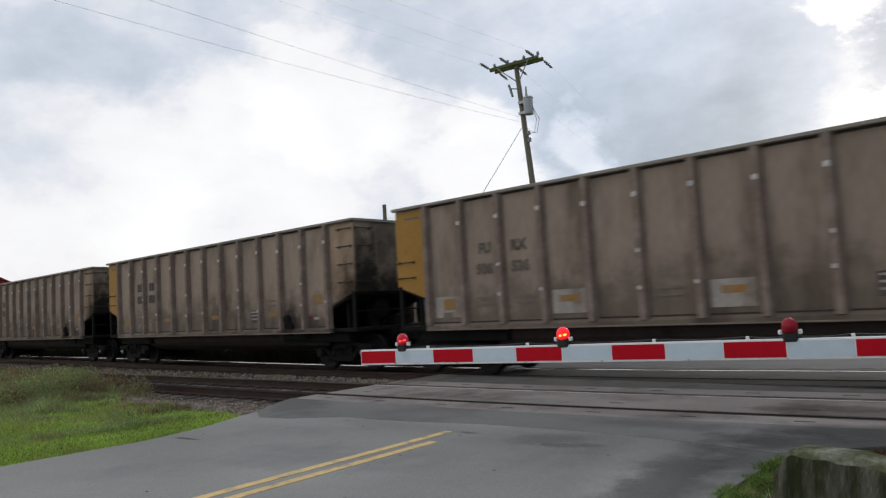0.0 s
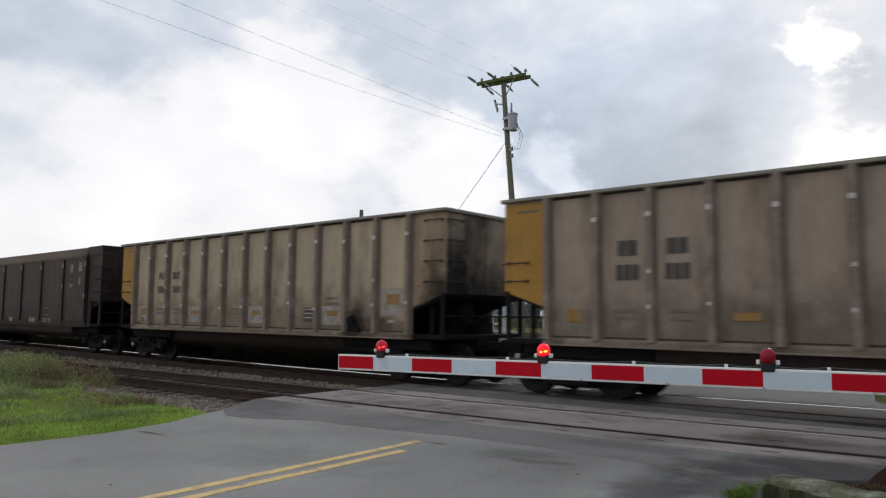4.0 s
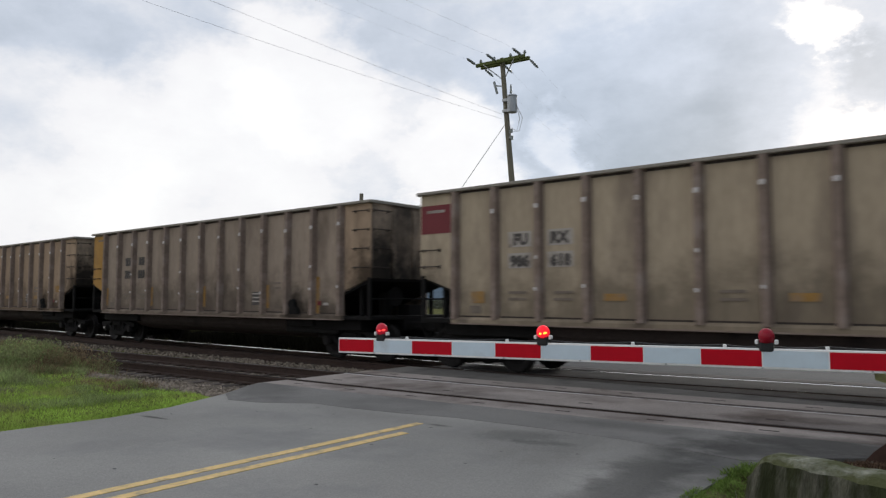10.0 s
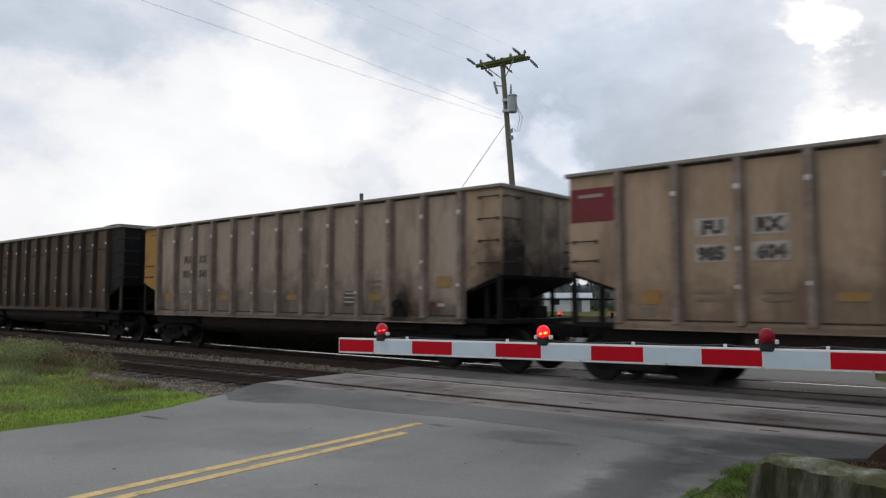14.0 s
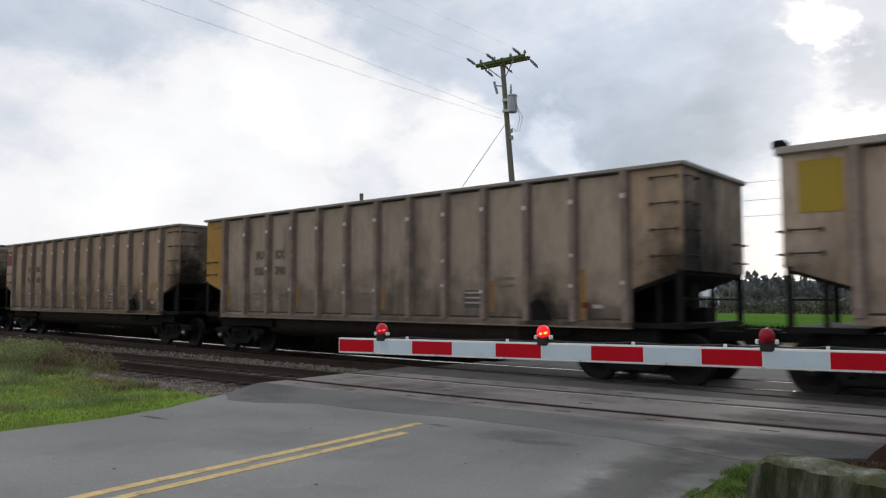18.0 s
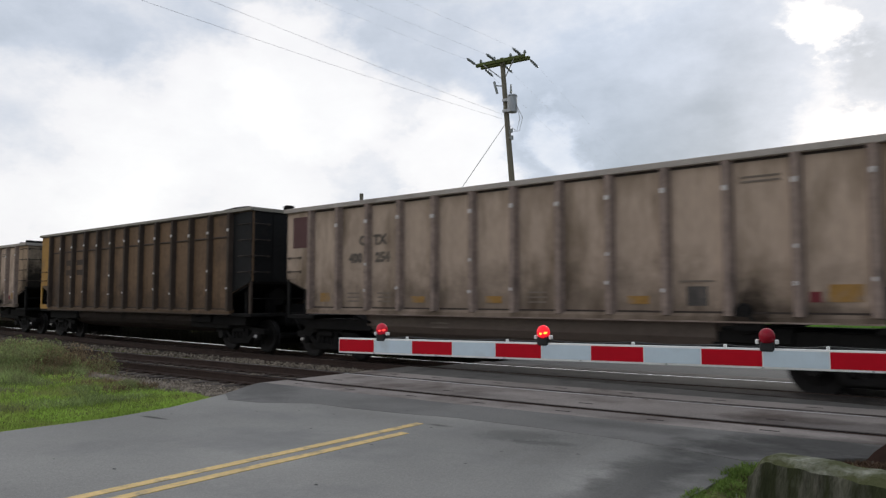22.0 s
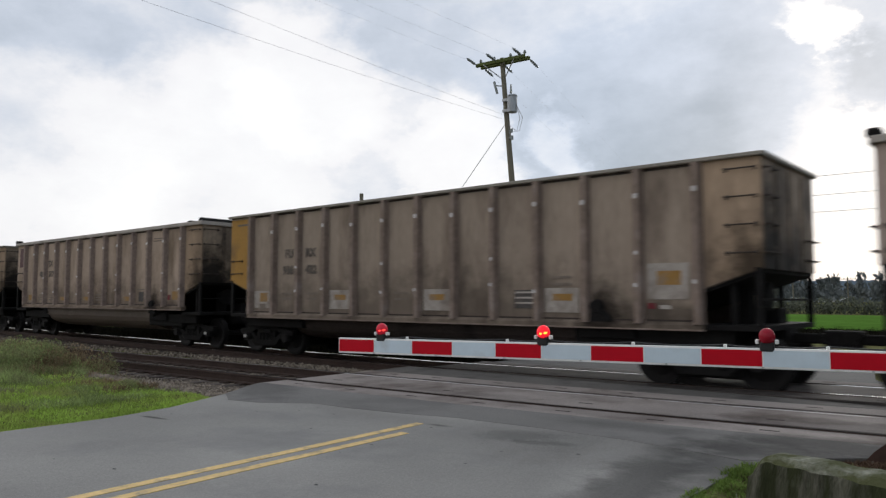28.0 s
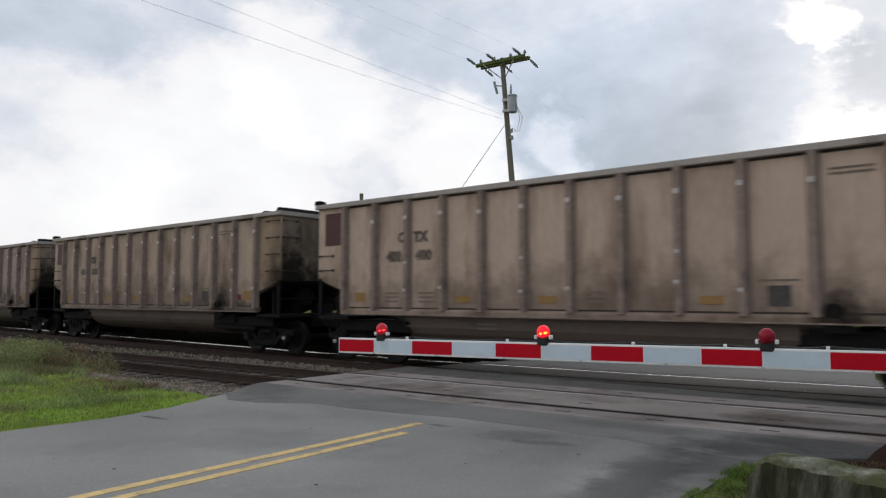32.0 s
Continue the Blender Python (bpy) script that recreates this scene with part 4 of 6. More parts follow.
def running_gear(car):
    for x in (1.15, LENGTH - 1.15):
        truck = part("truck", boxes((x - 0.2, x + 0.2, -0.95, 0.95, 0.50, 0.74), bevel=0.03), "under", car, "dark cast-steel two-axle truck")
        # black block added for the shade and far frames between the wheels
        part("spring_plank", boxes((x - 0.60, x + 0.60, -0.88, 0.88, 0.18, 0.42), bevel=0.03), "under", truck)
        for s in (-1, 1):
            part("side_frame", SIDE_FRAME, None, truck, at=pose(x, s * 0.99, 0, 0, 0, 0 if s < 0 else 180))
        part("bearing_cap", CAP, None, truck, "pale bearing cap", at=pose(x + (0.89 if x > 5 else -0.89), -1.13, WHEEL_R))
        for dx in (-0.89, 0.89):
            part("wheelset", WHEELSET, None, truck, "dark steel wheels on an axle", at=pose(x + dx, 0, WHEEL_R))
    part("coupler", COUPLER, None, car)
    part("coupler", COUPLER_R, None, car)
    # solid black blocks close off the underframe beyond the tub
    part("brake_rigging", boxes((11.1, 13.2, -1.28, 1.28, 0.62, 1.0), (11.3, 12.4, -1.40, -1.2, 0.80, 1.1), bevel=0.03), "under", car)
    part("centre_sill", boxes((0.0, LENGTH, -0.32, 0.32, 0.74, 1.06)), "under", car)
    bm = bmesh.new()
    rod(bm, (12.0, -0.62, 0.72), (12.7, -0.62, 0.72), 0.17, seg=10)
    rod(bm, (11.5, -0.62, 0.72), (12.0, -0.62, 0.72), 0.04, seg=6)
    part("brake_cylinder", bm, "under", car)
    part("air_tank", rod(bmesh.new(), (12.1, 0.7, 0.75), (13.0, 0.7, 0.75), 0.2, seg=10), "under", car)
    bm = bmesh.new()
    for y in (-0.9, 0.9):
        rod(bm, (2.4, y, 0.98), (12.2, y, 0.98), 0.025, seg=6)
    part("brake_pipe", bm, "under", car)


def side_sheet_bm(s, top, zs, y=1.52, cut=2.08, cut_in=1.74):
    """Side wall with the raised ends over the platforms."""
    bm = bmesh.new()
    prism(bm, [(0, cut), (1.0, cut_in), (1.0, zs), (LENGTH - 1.0, zs), (LENGTH - 1.0, cut_in), (LENGTH, cut), (LENGTH, top), (0, top)], "y", s * (y - 0.05), s * y)
    return bm


def rib_mesh(z0, z1, w=0.20, d=0.14):
    bm = bmesh.new()
    prism(bm, [(-w / 2, 0), (-w / 2 + 0.05, -d), (w / 2 - 0.04, -d), (w / 2, 0)], "z", z0, z1)
    return finish("rib", bm, "rib_dust")


def ends(car, top, end_mats, chord_mat, chord_h, post_mat, cut=2.08):
    for x, sg, end_mat in ((0.0, 1, end_mats[0]), (LENGTH, -1, end_mats[1])):
        bm = bmesh.new()
        a, b = sorted((x, x + sg * 0.05))
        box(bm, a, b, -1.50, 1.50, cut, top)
        e = part("end_sheet", bm, end_mat, car, "end sheet, sooty and darker towards the bottom")
        for y in (-0.75, 0.0, 0.75):
            part("stiffener", boxes((x - 0.02 if sg > 0 else x, x if sg > 0 else x + 0.02, y - 0.07, y + 0.07, cut, top - 0.15)), end_mat, e)
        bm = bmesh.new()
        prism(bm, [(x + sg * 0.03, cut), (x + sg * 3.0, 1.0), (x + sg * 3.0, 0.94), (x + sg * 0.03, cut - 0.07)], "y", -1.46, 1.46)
        part("slope_sheet", bm, "under", car, "near-black sloping floor sheet")
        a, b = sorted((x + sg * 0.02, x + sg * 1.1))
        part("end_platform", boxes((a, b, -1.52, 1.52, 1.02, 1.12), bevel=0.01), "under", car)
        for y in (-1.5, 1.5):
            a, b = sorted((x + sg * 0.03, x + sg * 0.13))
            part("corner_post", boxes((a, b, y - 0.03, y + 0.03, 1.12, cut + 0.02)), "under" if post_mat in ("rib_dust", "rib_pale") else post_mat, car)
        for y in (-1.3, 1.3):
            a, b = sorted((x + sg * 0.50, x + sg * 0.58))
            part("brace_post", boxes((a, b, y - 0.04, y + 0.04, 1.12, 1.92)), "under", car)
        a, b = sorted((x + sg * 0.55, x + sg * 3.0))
        # solid black block closes off the underframe below the end
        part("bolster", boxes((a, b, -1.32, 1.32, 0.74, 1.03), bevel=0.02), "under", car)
        bm = bmesh.new()
        rod(bm, (x + sg * 0.08, -1.5, 1.56), (x + sg * 0.08, 1.5, 1.56), 0.02, seg=6)
        part("grab_rail", bm, "under", car)
        a, b = sorted((x - sg * 0.07, x + sg * 0.05))
        part("end_chord", boxes((a, b, -1.58, 1.58, top - chord_h, top)), chord_mat, car)
        for s in (-1, 1):
            for z in ([2.35, 2.83, 3.31, 3.79] if (sg < 0) == (s < 0) else [2.30, 2.68]):
                part("handhold", HANDHOLD, None, car, at=pose(x + sg * 0.33, s * 1.52, z, 0, 0, 0 if s < 0 else 180))
            for z in ([2.35, 2.83, 3.31, 3.79] if (sg < 0) == (s < 0) else [2.30, 2.68]):
                part("handhold", HANDHOLD, None, car, at=pose(x, s * 1.22, z, 0, 0, 90 if sg < 0 else -90))
    if end_mats[1] == "end_tan":
        bm = bmesh.new()
        prism(bm, [(13.70, 1.77), (LENGTH - 0.01, 2.09), (LENGTH - 0.01, top - chord_h), (13.70, top - chord_h)], "y", -1.525, -1.519)
        part("ladder_bay", bm, "tan_warm", car, "warmer tan end bay behind the ladder")
    # brake gear on the right-hand platform
    bm = boxes((13.9, 14.1, -0.5, -0.25, 1.12, 1.75), (14.0, 14.4, 0.1, 0.6, 1.12, 1.4))
    rod(bm, (14.35, -0.4, 1.62), (14.40, -0.4, 1.62), 0.26, seg=14)
    part("hand_brake", bm, "under", car)


def tub_bm(x0, x1, half, z_top, z_bot):
    """Rounded belly hung between the trucks."""
    bm = bmesh.new()
    pts = [(-half, z_top)] + [(-half * np.cos(a), z_top - 0.12 - (z_top - 0.12 - z_bot) * np.sin(a) ** 0.8) for a in np.linspace(0.0, np.pi, 15)] + [(half, z_top)]
    prism(bm, pts, "x", x0, x1)
    return bm


def chords(car, top, h, mat, sill_z, sill_mat):
    for s in (-1, 1):
        a, b = sorted((s * 1.46, s * 1.63))
        part("top_chord", boxes((-0.05, LENGTH + 0.05, a, b, top - h, top), bevel=0.012), mat, car)
        part("top_seam", boxes((1.0, LENGTH - 1.0, min(s * 1.515, s * 1.527), max(s * 1.515, s * 1.527), top - h - 0.045, top - h)), "iron", car, "dark line below the top chord")
        bm = bmesh.new()
        prism(bm, [(s * 1.45, sill_z - 0.03), (s * 1.615, sill_z - 0.03), (s * 1.615, sill_z + 0.045), (s * 1.545, sill_z + 0.10), (s * 1.45, sill_z + 0.10)], "x", 0.95, LENGTH - 0.95)
        part("side_sill", bm, sill_mat, car)
        part("sill_seam", boxes((1.0, LENGTH - 1.0, min(s * 1.515, s * 1.526), max(s * 1.515, s * 1.526), sill_z + 0.10, sill_z + 0.135)), "iron", car, "dark line above the sill")
        a, b = sorted((s * 1.50, s * 1.64))
        part("sill_flange", boxes((0.95, LENGTH - 0.95, a, b, sill_z - 0.055, sill_z - 0.028)), "rib_dust" if sill_mat != "brown_side" else "brown_rib", car)


def ribbed_car(name, label, top, zs, side_mat, rib_mat, chord_mat, chord_h, end_mat, tub, group="coal cars"):
    car = thing(name, label, "coal car", group)
    for s in (-1, 1):
        part("side_sheet", side_sheet_bm(s, top - 0.03, zs), side_mat, car)
        rib = rib_mesh(zs + 0.06, top - chord_h)
        rib.materials.clear()
        rib.materials.append(M[rib_mat])
        for x in RIB_X:
            part("rib", rib, None, car, at=pose(x, s * 1.52, 0, 0, 0, 0 if s < 0 else 180))
    chords(car, top, chord_h, chord_mat, zs, side_mat)
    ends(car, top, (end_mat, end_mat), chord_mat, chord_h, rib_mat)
    x0, x1, half, zt, zb, tm = tub
    part("tub", tub_bm(x0, x1, half, zt, zb), tm, car)
    running_gear(car)
    return car


def plates_on_ribs(car, zs, every=1):
    me = finish("rib_plate", boxes((-0.042, 0.042, -0.014, 0.0, -0.045, 0.045), bevel=0.006), "pale_plate")
    chip = finish("rib_plate", boxes((-0.03, 0.03, -0.012, 0.0, -0.035, 0.035), bevel=0.006), "pale_plate")
    for i, x in enumerate(RIB_X[1::every]):
        for z in zs:
            part("rib_plate", me, None, car, at=pose(x, -1.66, z + 0.03 * ((i * 7) % 3 - 1)))
        if i % 3 == 1:
            part("rib_plate", chip, None, car, at=pose(x, -1.66, 2.42))
        if i % 3 != 0:
            part("rib_plate", chip, None, car, at=pose(x - 0.02, -1.66, 1.72 + 0.05 * (i % 4)))


def outlet_gear(x, z, y):
    """Greasy gear case with a round head and a crank leaning to one side."""
    bm = bmesh.new()
    rod(bm, (x, y + 0.06, z + 0.06), (x, y - 0.05, z + 0.06), 0.15, 0.12, seg=14)
    prism(bm, [(x - 0.10, z + 0.02), (x - 0.14, z - 0.26), (x + 0.34, z - 0.26), (x + 0.26, z - 0.10), (x + 0.12, z + 0.02)], "y", y - 0.02, y + 0.06)
    rod(bm, (x, y - 0.04, z + 0.06), (x + 0.30, y - 0.05, z - 0.20), 0.03, seg=6)
    return bm


def car_flat():
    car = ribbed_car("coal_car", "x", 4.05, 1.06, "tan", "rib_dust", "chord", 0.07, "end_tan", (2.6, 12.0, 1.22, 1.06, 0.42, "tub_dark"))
    plates_on_ribs(car, (3.48,))
    # sooty patch of grease below the outlet gear
    part("outlet_gear", outlet_gear(11.72, 1.36, -1.56), "under", car)
    return car


def car_tub():
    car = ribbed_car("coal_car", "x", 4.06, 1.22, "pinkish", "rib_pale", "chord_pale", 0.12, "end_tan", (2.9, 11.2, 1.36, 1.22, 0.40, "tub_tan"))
    plates_on_ribs(car, (3.50,))
    bm = boxes((-0.10, 0.10, -1.62, -1.36, 4.03, 4.18), (-0.10, 0.10, 1.36, 1.62, 4.03, 4.18), bevel=0.03)
    part("corner_cap", bm, "under", car, "black corner cap")
    bm = bmesh.new()
    for a, b, h in ((13.80, 14.10, 0.05), (14.45, 14.70, 0.11)):
        prism(bm, [(a, 4.05), (a + 0.08, 4.05 + h), (b - 0.08, 4.06 + h), (b, 4.05)], "y", -1.57, 1.2 if a > 14 else -1.2)
    part("coal_ridge", bm, "under", car, "dark ridge of coal along the end")
    part("outlet_gear", outlet_gear(11.72, 1.30, -1.56), "under", car)
    return car


def car_brown():
    car = ribbed_car("coal_car", "x", 4.28, 1.12, "brown_side", "brown_rib", "chord", 0.10, "black_paint", (2.6, 12.0, 1.25, 1.12, 0.42, "tub_dark"))
    plates_on_ribs(car, (3.62,))
    bm = bmesh.new()
    rod(bm, (1.0, -1.53, 3.45), (13.6, -1.53, 3.45), 0.03, seg=6)
    part("bead", bm, "brown_rib", car)
    part("end_panel", boxes((0.0, 0.98, -1.53, -1.52, 2.10, 4.16)), "ochre", car, "ochre yellow end panel")
    bm = bmesh.new()
    prism(bm, [(13.62, 1.72), (14.62, 2.06), (14.62, 4.16), (13.62, 4.16)], "y", -1.53, -1.52)
    part("end_panel", bm, "black_paint", car, "black end panel")
    part("brace_panel", boxes((0.03, 0.95, -1.54, -1.50, 1.12, 1.30), (0.03, 0.16, -1.54, -1.50, 1.3, 2.1)), "ochre", car)
    bm = bmesh.new()
    prism(bm, [(12.9, 4.27), (13.3, 4.31), (13.8, 4.34), (14.4, 4.33), (14.7, 4.27)], "y", -1.55, 1.3)
    part("coal_ridge", bm, "under", car, "dark ridge of coal along the end")
    return car


def car_dark():
    top = 4.12
    car = thing("coal_car", "x", "coal car", "coal cars")
    for s in (-1, 1):
        bm = bmesh.new()
        prism(bm, [(s * 1.57, 0.98), (s * 1.60, 1.25), (s * 1.60, 3.72), (s * 1.54, 3.72), (s * 1.54, 1.25), (s * 1.45, 0.98)], "x", 0.95, 13.62)
        part("side_sheet", bm, "dark_side", car)
        bm = bmesh.new()
        prism(bm, [(s * 1.62, 3.70), (s * 1.62, 3.78), (s * 1.44, top), (s * 1.38, top), (s * 1.52, 3.70)], "x", 0.0, 13.5)
        part("top_rim", bm, "dark_rim", car, "brown inward-sloping top rim")
        bm = boxes(*[tuple(v) for v in ((0.0, 0.95, min(s * 1.5, s * 1.56), max(s * 1.5, s * 1.56), 1.15, top - 0.05),)])
        part("corner_panel", bm, "dark_end", car, "rust brown end bay")
        bm = bmesh.new()
        prism(bm, [(13.62, 1.0), (13.9, 1.0), (13.9, 2.0), (14.64, 2.0), (14.64, top), (13.5, top), (13.5, 3.75), (13.62, 3.70)], "y", min(s * 1.5, s * 1.55), max(s * 1.5, s * 1.55))
        part("corner_panel", bm, "dark_side", car)
        post = finish("post", boxes((-0.055, 0.055, -0.05, 0.0, 1.2, 3.70)), "dark_side")
        for x in (0.97, 3.3, 5.4, 7.4, 9.45, 11.55, 13.5):
            part("post", post, None, car, at=pose(x, s * 1.60, 0, 0, 0, 0 if s < 0 else 180))
    scuff = finish("scuff", boxes((-0.028, 0.028, -0.006, 0.0, -0.09, 0.09)), "white_patch")
    for x, z in ((3.3, 3.5), (5.4, 3.5), (7.4, 3.5), (9.45, 3.45), (11.55, 3.45), (11.55, 2.6), (13.5, 3.45), (13.5, 2.2)):
        part("scuff", scuff, None, car, at=pose(x, -1.651, z))
    for x, w, z, h in ((1.62, 0.16, 3.05, 0.8), (2.3, 0.16, 3.05, 0.7), (12.25, 0.24, 3.3, 0.35), (13.0, 0.28, 3.36, 0.35), (12.25, 0.22, 2.75, 0.38), (13.0, 0.16, 2.8, 0.3)):
        part("marking", boxes((x - w / 2, x + w / 2, -1.607, -1.601, z - h / 2, z + h / 2)), "worn_mark", car, "worn unreadable pale lettering")
    part("data_panel", boxes((9.92, 10.36, -1.606, -1.601, 1.42, 1.72)), "ink_faint", car, "pale framed data panel")
    part("data_ground", boxes((9.95, 10.33, -1.610, -1.605, 1.45, 1.69)), "dark_side", car)
    for x, w in ((8.7, 0.6), (10.1, 0.9), (6.4, 0.4)):
        part("chalk_smear", boxes((x - w / 2, x + w / 2, -1.606, -1.601, 1.12, 1.30)), "worn_mark", car, "chalky pale smear")
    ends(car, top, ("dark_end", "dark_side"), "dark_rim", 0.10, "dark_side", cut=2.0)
    part("tub", tub_bm(2.4, 12.3, 1.5, 1.0, 0.45), "tub_dark", car)
    running_gear(car)
    return car


def mark(car, name, x, z, w, h, mat, label="", y=-1.527, deep=0.004):
    key = (name, w, h, mat)
    if key not in MARKS:
        MARKS[key] = finish(name, boxes((-w / 2, w / 2, -deep, 0.0, -h / 2, h / 2)), mat)
    return part(name, MARKS[key], None, car, label, at=pose(x, y * BODY_Y, z * BODY_Z))


def write(car, x, z, text, h, mat="ink"):
    key = (text, h, mat)
    if key not in MARKS:
        MARKS[key] = letters(text, h, mat)
    return part("lettering", MARKS[key], None, car, "stencilled number", at=pose(x, -1.534 * BODY_Y, z * BODY_Z - h / 2))


MARKS = {}


def panel_mid(i):
    return RIB_X[i - 1] + 0.52


WARM, LIGHT = (-25, -18, -17, -16, -13, -12, -9, -6, 5), (-22, -14, 4)


def repaint(car, mat):
    """This car's sides in another shade of tan."""
    for o in car.children:
        if o.name.startswith(("side_sheet", "side_sill")):
            o.material_slots[0].link = "OBJECT"
            o.material_slots[0].material = M[mat]


def mark_flat(car, end, plate, patch, number=None):
    """End colour, number plates and stencils of the grey-tan flat-bottomed cars."""
    if end == "yellow":
        bm = bmesh.new()
        prism(bm, [(0.0, 2.09 * BODY_Z), (0.93, 1.77 * BODY_Z), (0.93, 3.93 * BODY_Z), (0.0, 3.93 * BODY_Z)], "y", -1.526 * BODY_Y, -1.52 * BODY_Y)
        part("end_panel", bm, "ochre", car, "ochre yellow end panel")
        mark(car, "stencil", 0.55, 3.76, 0.5, 0.05, "ink_faint", y=-1.53)
    else:
        mark(car, "end_panel", 0.48, 3.40, 0.90, 0.62, "crimson", "crimson square with a pale line of lettering")
        mark(car, "stencil", 0.45, 3.58, 0.5, 0.06, "white_patch", y=-1.532)
    x = RIB_X[2]
    if plate == "white":
        for dx in (-0.46, 0.46):
            mark(car, "plate_ground", x + dx, 2.82, 0.56, 0.31, "plate_white", "white number ground")
            mark(car, "plate_ground", x + dx, 2.37, 0.56, 0.30, "plate_white", "white number ground")
    tone = "ink" if plate == "white" else "ink_soft"
    if number:
        write(car, x - 0.44, 2.82, "FU", 0.205, tone)
        write(car, x + 0.44, 2.82, "RX", 0.205, tone)
        write(car, x - 0.47, 2.36, number[0], 0.205, tone)
        write(car, x + 0.47, 2.36, number[1], 0.205, tone)
    else:
        for dx in (-0.46, 0.46):
            for z in (2.88, 2.42):
                n, w = (2, 0.17) if z > 2.7 else (3, 0.125)
                for k in range(n):
                    mark(car, "number_bar", x + dx + (k - (n - 1) / 2) * (w + 0.03), z, w, 0.27, "ink", "blurred dark lettering", y=-1.533)
    for i, big in ((1, 0), (4, 0), (7, 0), (10, 0), (12, 1)):
        if patch == "bars":
            mark(car, "stencil_bar", panel_mid(i) - 0.36, 1.62, 0.13, 0.62 if not big else 1.0, "orange_patch", "orange upright bar")
            continue
        z = 1.60 if not big else 1.95
        if patch == "white":
            mark(car, "patch_ground", panel_mid(i), z - 0.06, 0.74, 0.46 if not big else 0.62, "white_patch", "whitish repainted patch")
        mark(car, "patch", panel_mid(i) + (0.02 if i > 1 else 0.06), z, 0.42 if i > 1 else 0.34, 0.13 if i not in (1, 12) else 0.24, "orange_patch", "orange stencil patch", y=-1.533)
    mark(car, "data_panel", panel_mid(9) + 0.2, 1.56, 0.46, 0.36, "ink", "dark data panel")
    for k in (-1, 0, 1):
        mark(car, "data_line", panel_mid(9) + 0.2, 1.56 + 0.11 * k + 0.03, 0.40, 0.035, "plate_white", y=-1.534)
    for i in (2, 3, 6, 10):
        for k in (0, 1):
            mark(car, "stencil", panel_mid(i), 1.56 + 0.14 * k + (0.3 if i == 10 else 0), 0.42, 0.05, "ink_faint", y=-1.533)
    mark(car, "stencil", panel_mid(1), 1.33, 0.28, 0.16, "ink_faint", y=-1.533)
    mark(car, "patch", panel_mid(12) - 0.05, 1.42, 0.20, 0.07, "plate_white", y=-1.533)
    mark(car, "patch", panel_mid(12) - 0.30, 1.44, 0.14, 0.10, "crimson", y=-1.533)


def mark_tub(car, end, word, number):
    mark(car, "end_panel", 0.56, 3.38, 0.62, 0.80, end, {"maroon": "dark maroon square", "lemon": "yellow square", "sky_blue": "pale blue square"}[end])
    x = RIB_X[2]
    (a, b), (c, d) = word, number
    write(car, x - (0.10 + 0.13 * len(a)), 3.04, a, 0.215, "ink_soft")
    write(car, x + (0.12 + 0.12 * len(b)), 3.04, b, 0.215, "ink_soft")
    write(car, x - 0.46, 2.60, c, 0.215, "ink_soft")
    write(car, x + 0.46, 2.60, d, 0.215, "ink_soft")
    for i in (4, 6, 9):
        mark(car, "patch", panel_mid(i), 1.55, 0.40, 0.14, "orange_patch", "orange stencil patch")
    mark(car, "patch", panel_mid(1), 1.60, 0.36, 0.22, "orange_patch", "orange stencil patch")
    mark(car, "patch", panel_mid(12) + 0.12, 1.66, 0.46, 0.26, "orange_patch", "orange stencil patch")
    mark(car, "patch", panel_mid(12) - 0.30, 1.60, 0.16, 0.16, "crimson")
    mark(car, "data_panel", panel_mid(10), 1.62, 0.34, 0.32, "ink", "black data square")
    mark(car, "data_line", panel_mid(10), 1.88, 0.6, 0.03, "ink_faint")
    for i in (2, 3, 7):
        for k in (0, 1, 2):
            mark(car, "stencil", panel_mid(i), 1.50 + 0.10 * k, 0.42, 0.035, "ink_faint")
    for k in (0, 1):
        mark(car, "stencil", panel_mid(11), 3.55 + 0.08 * k, 0.6, 0.035, "ink_faint")
        mark(car, "stencil", 5.2, 1.0 - 0.1 * k, 0.5, 0.035, "ink_faint", y=-1.365)


C = ("C", "TX")
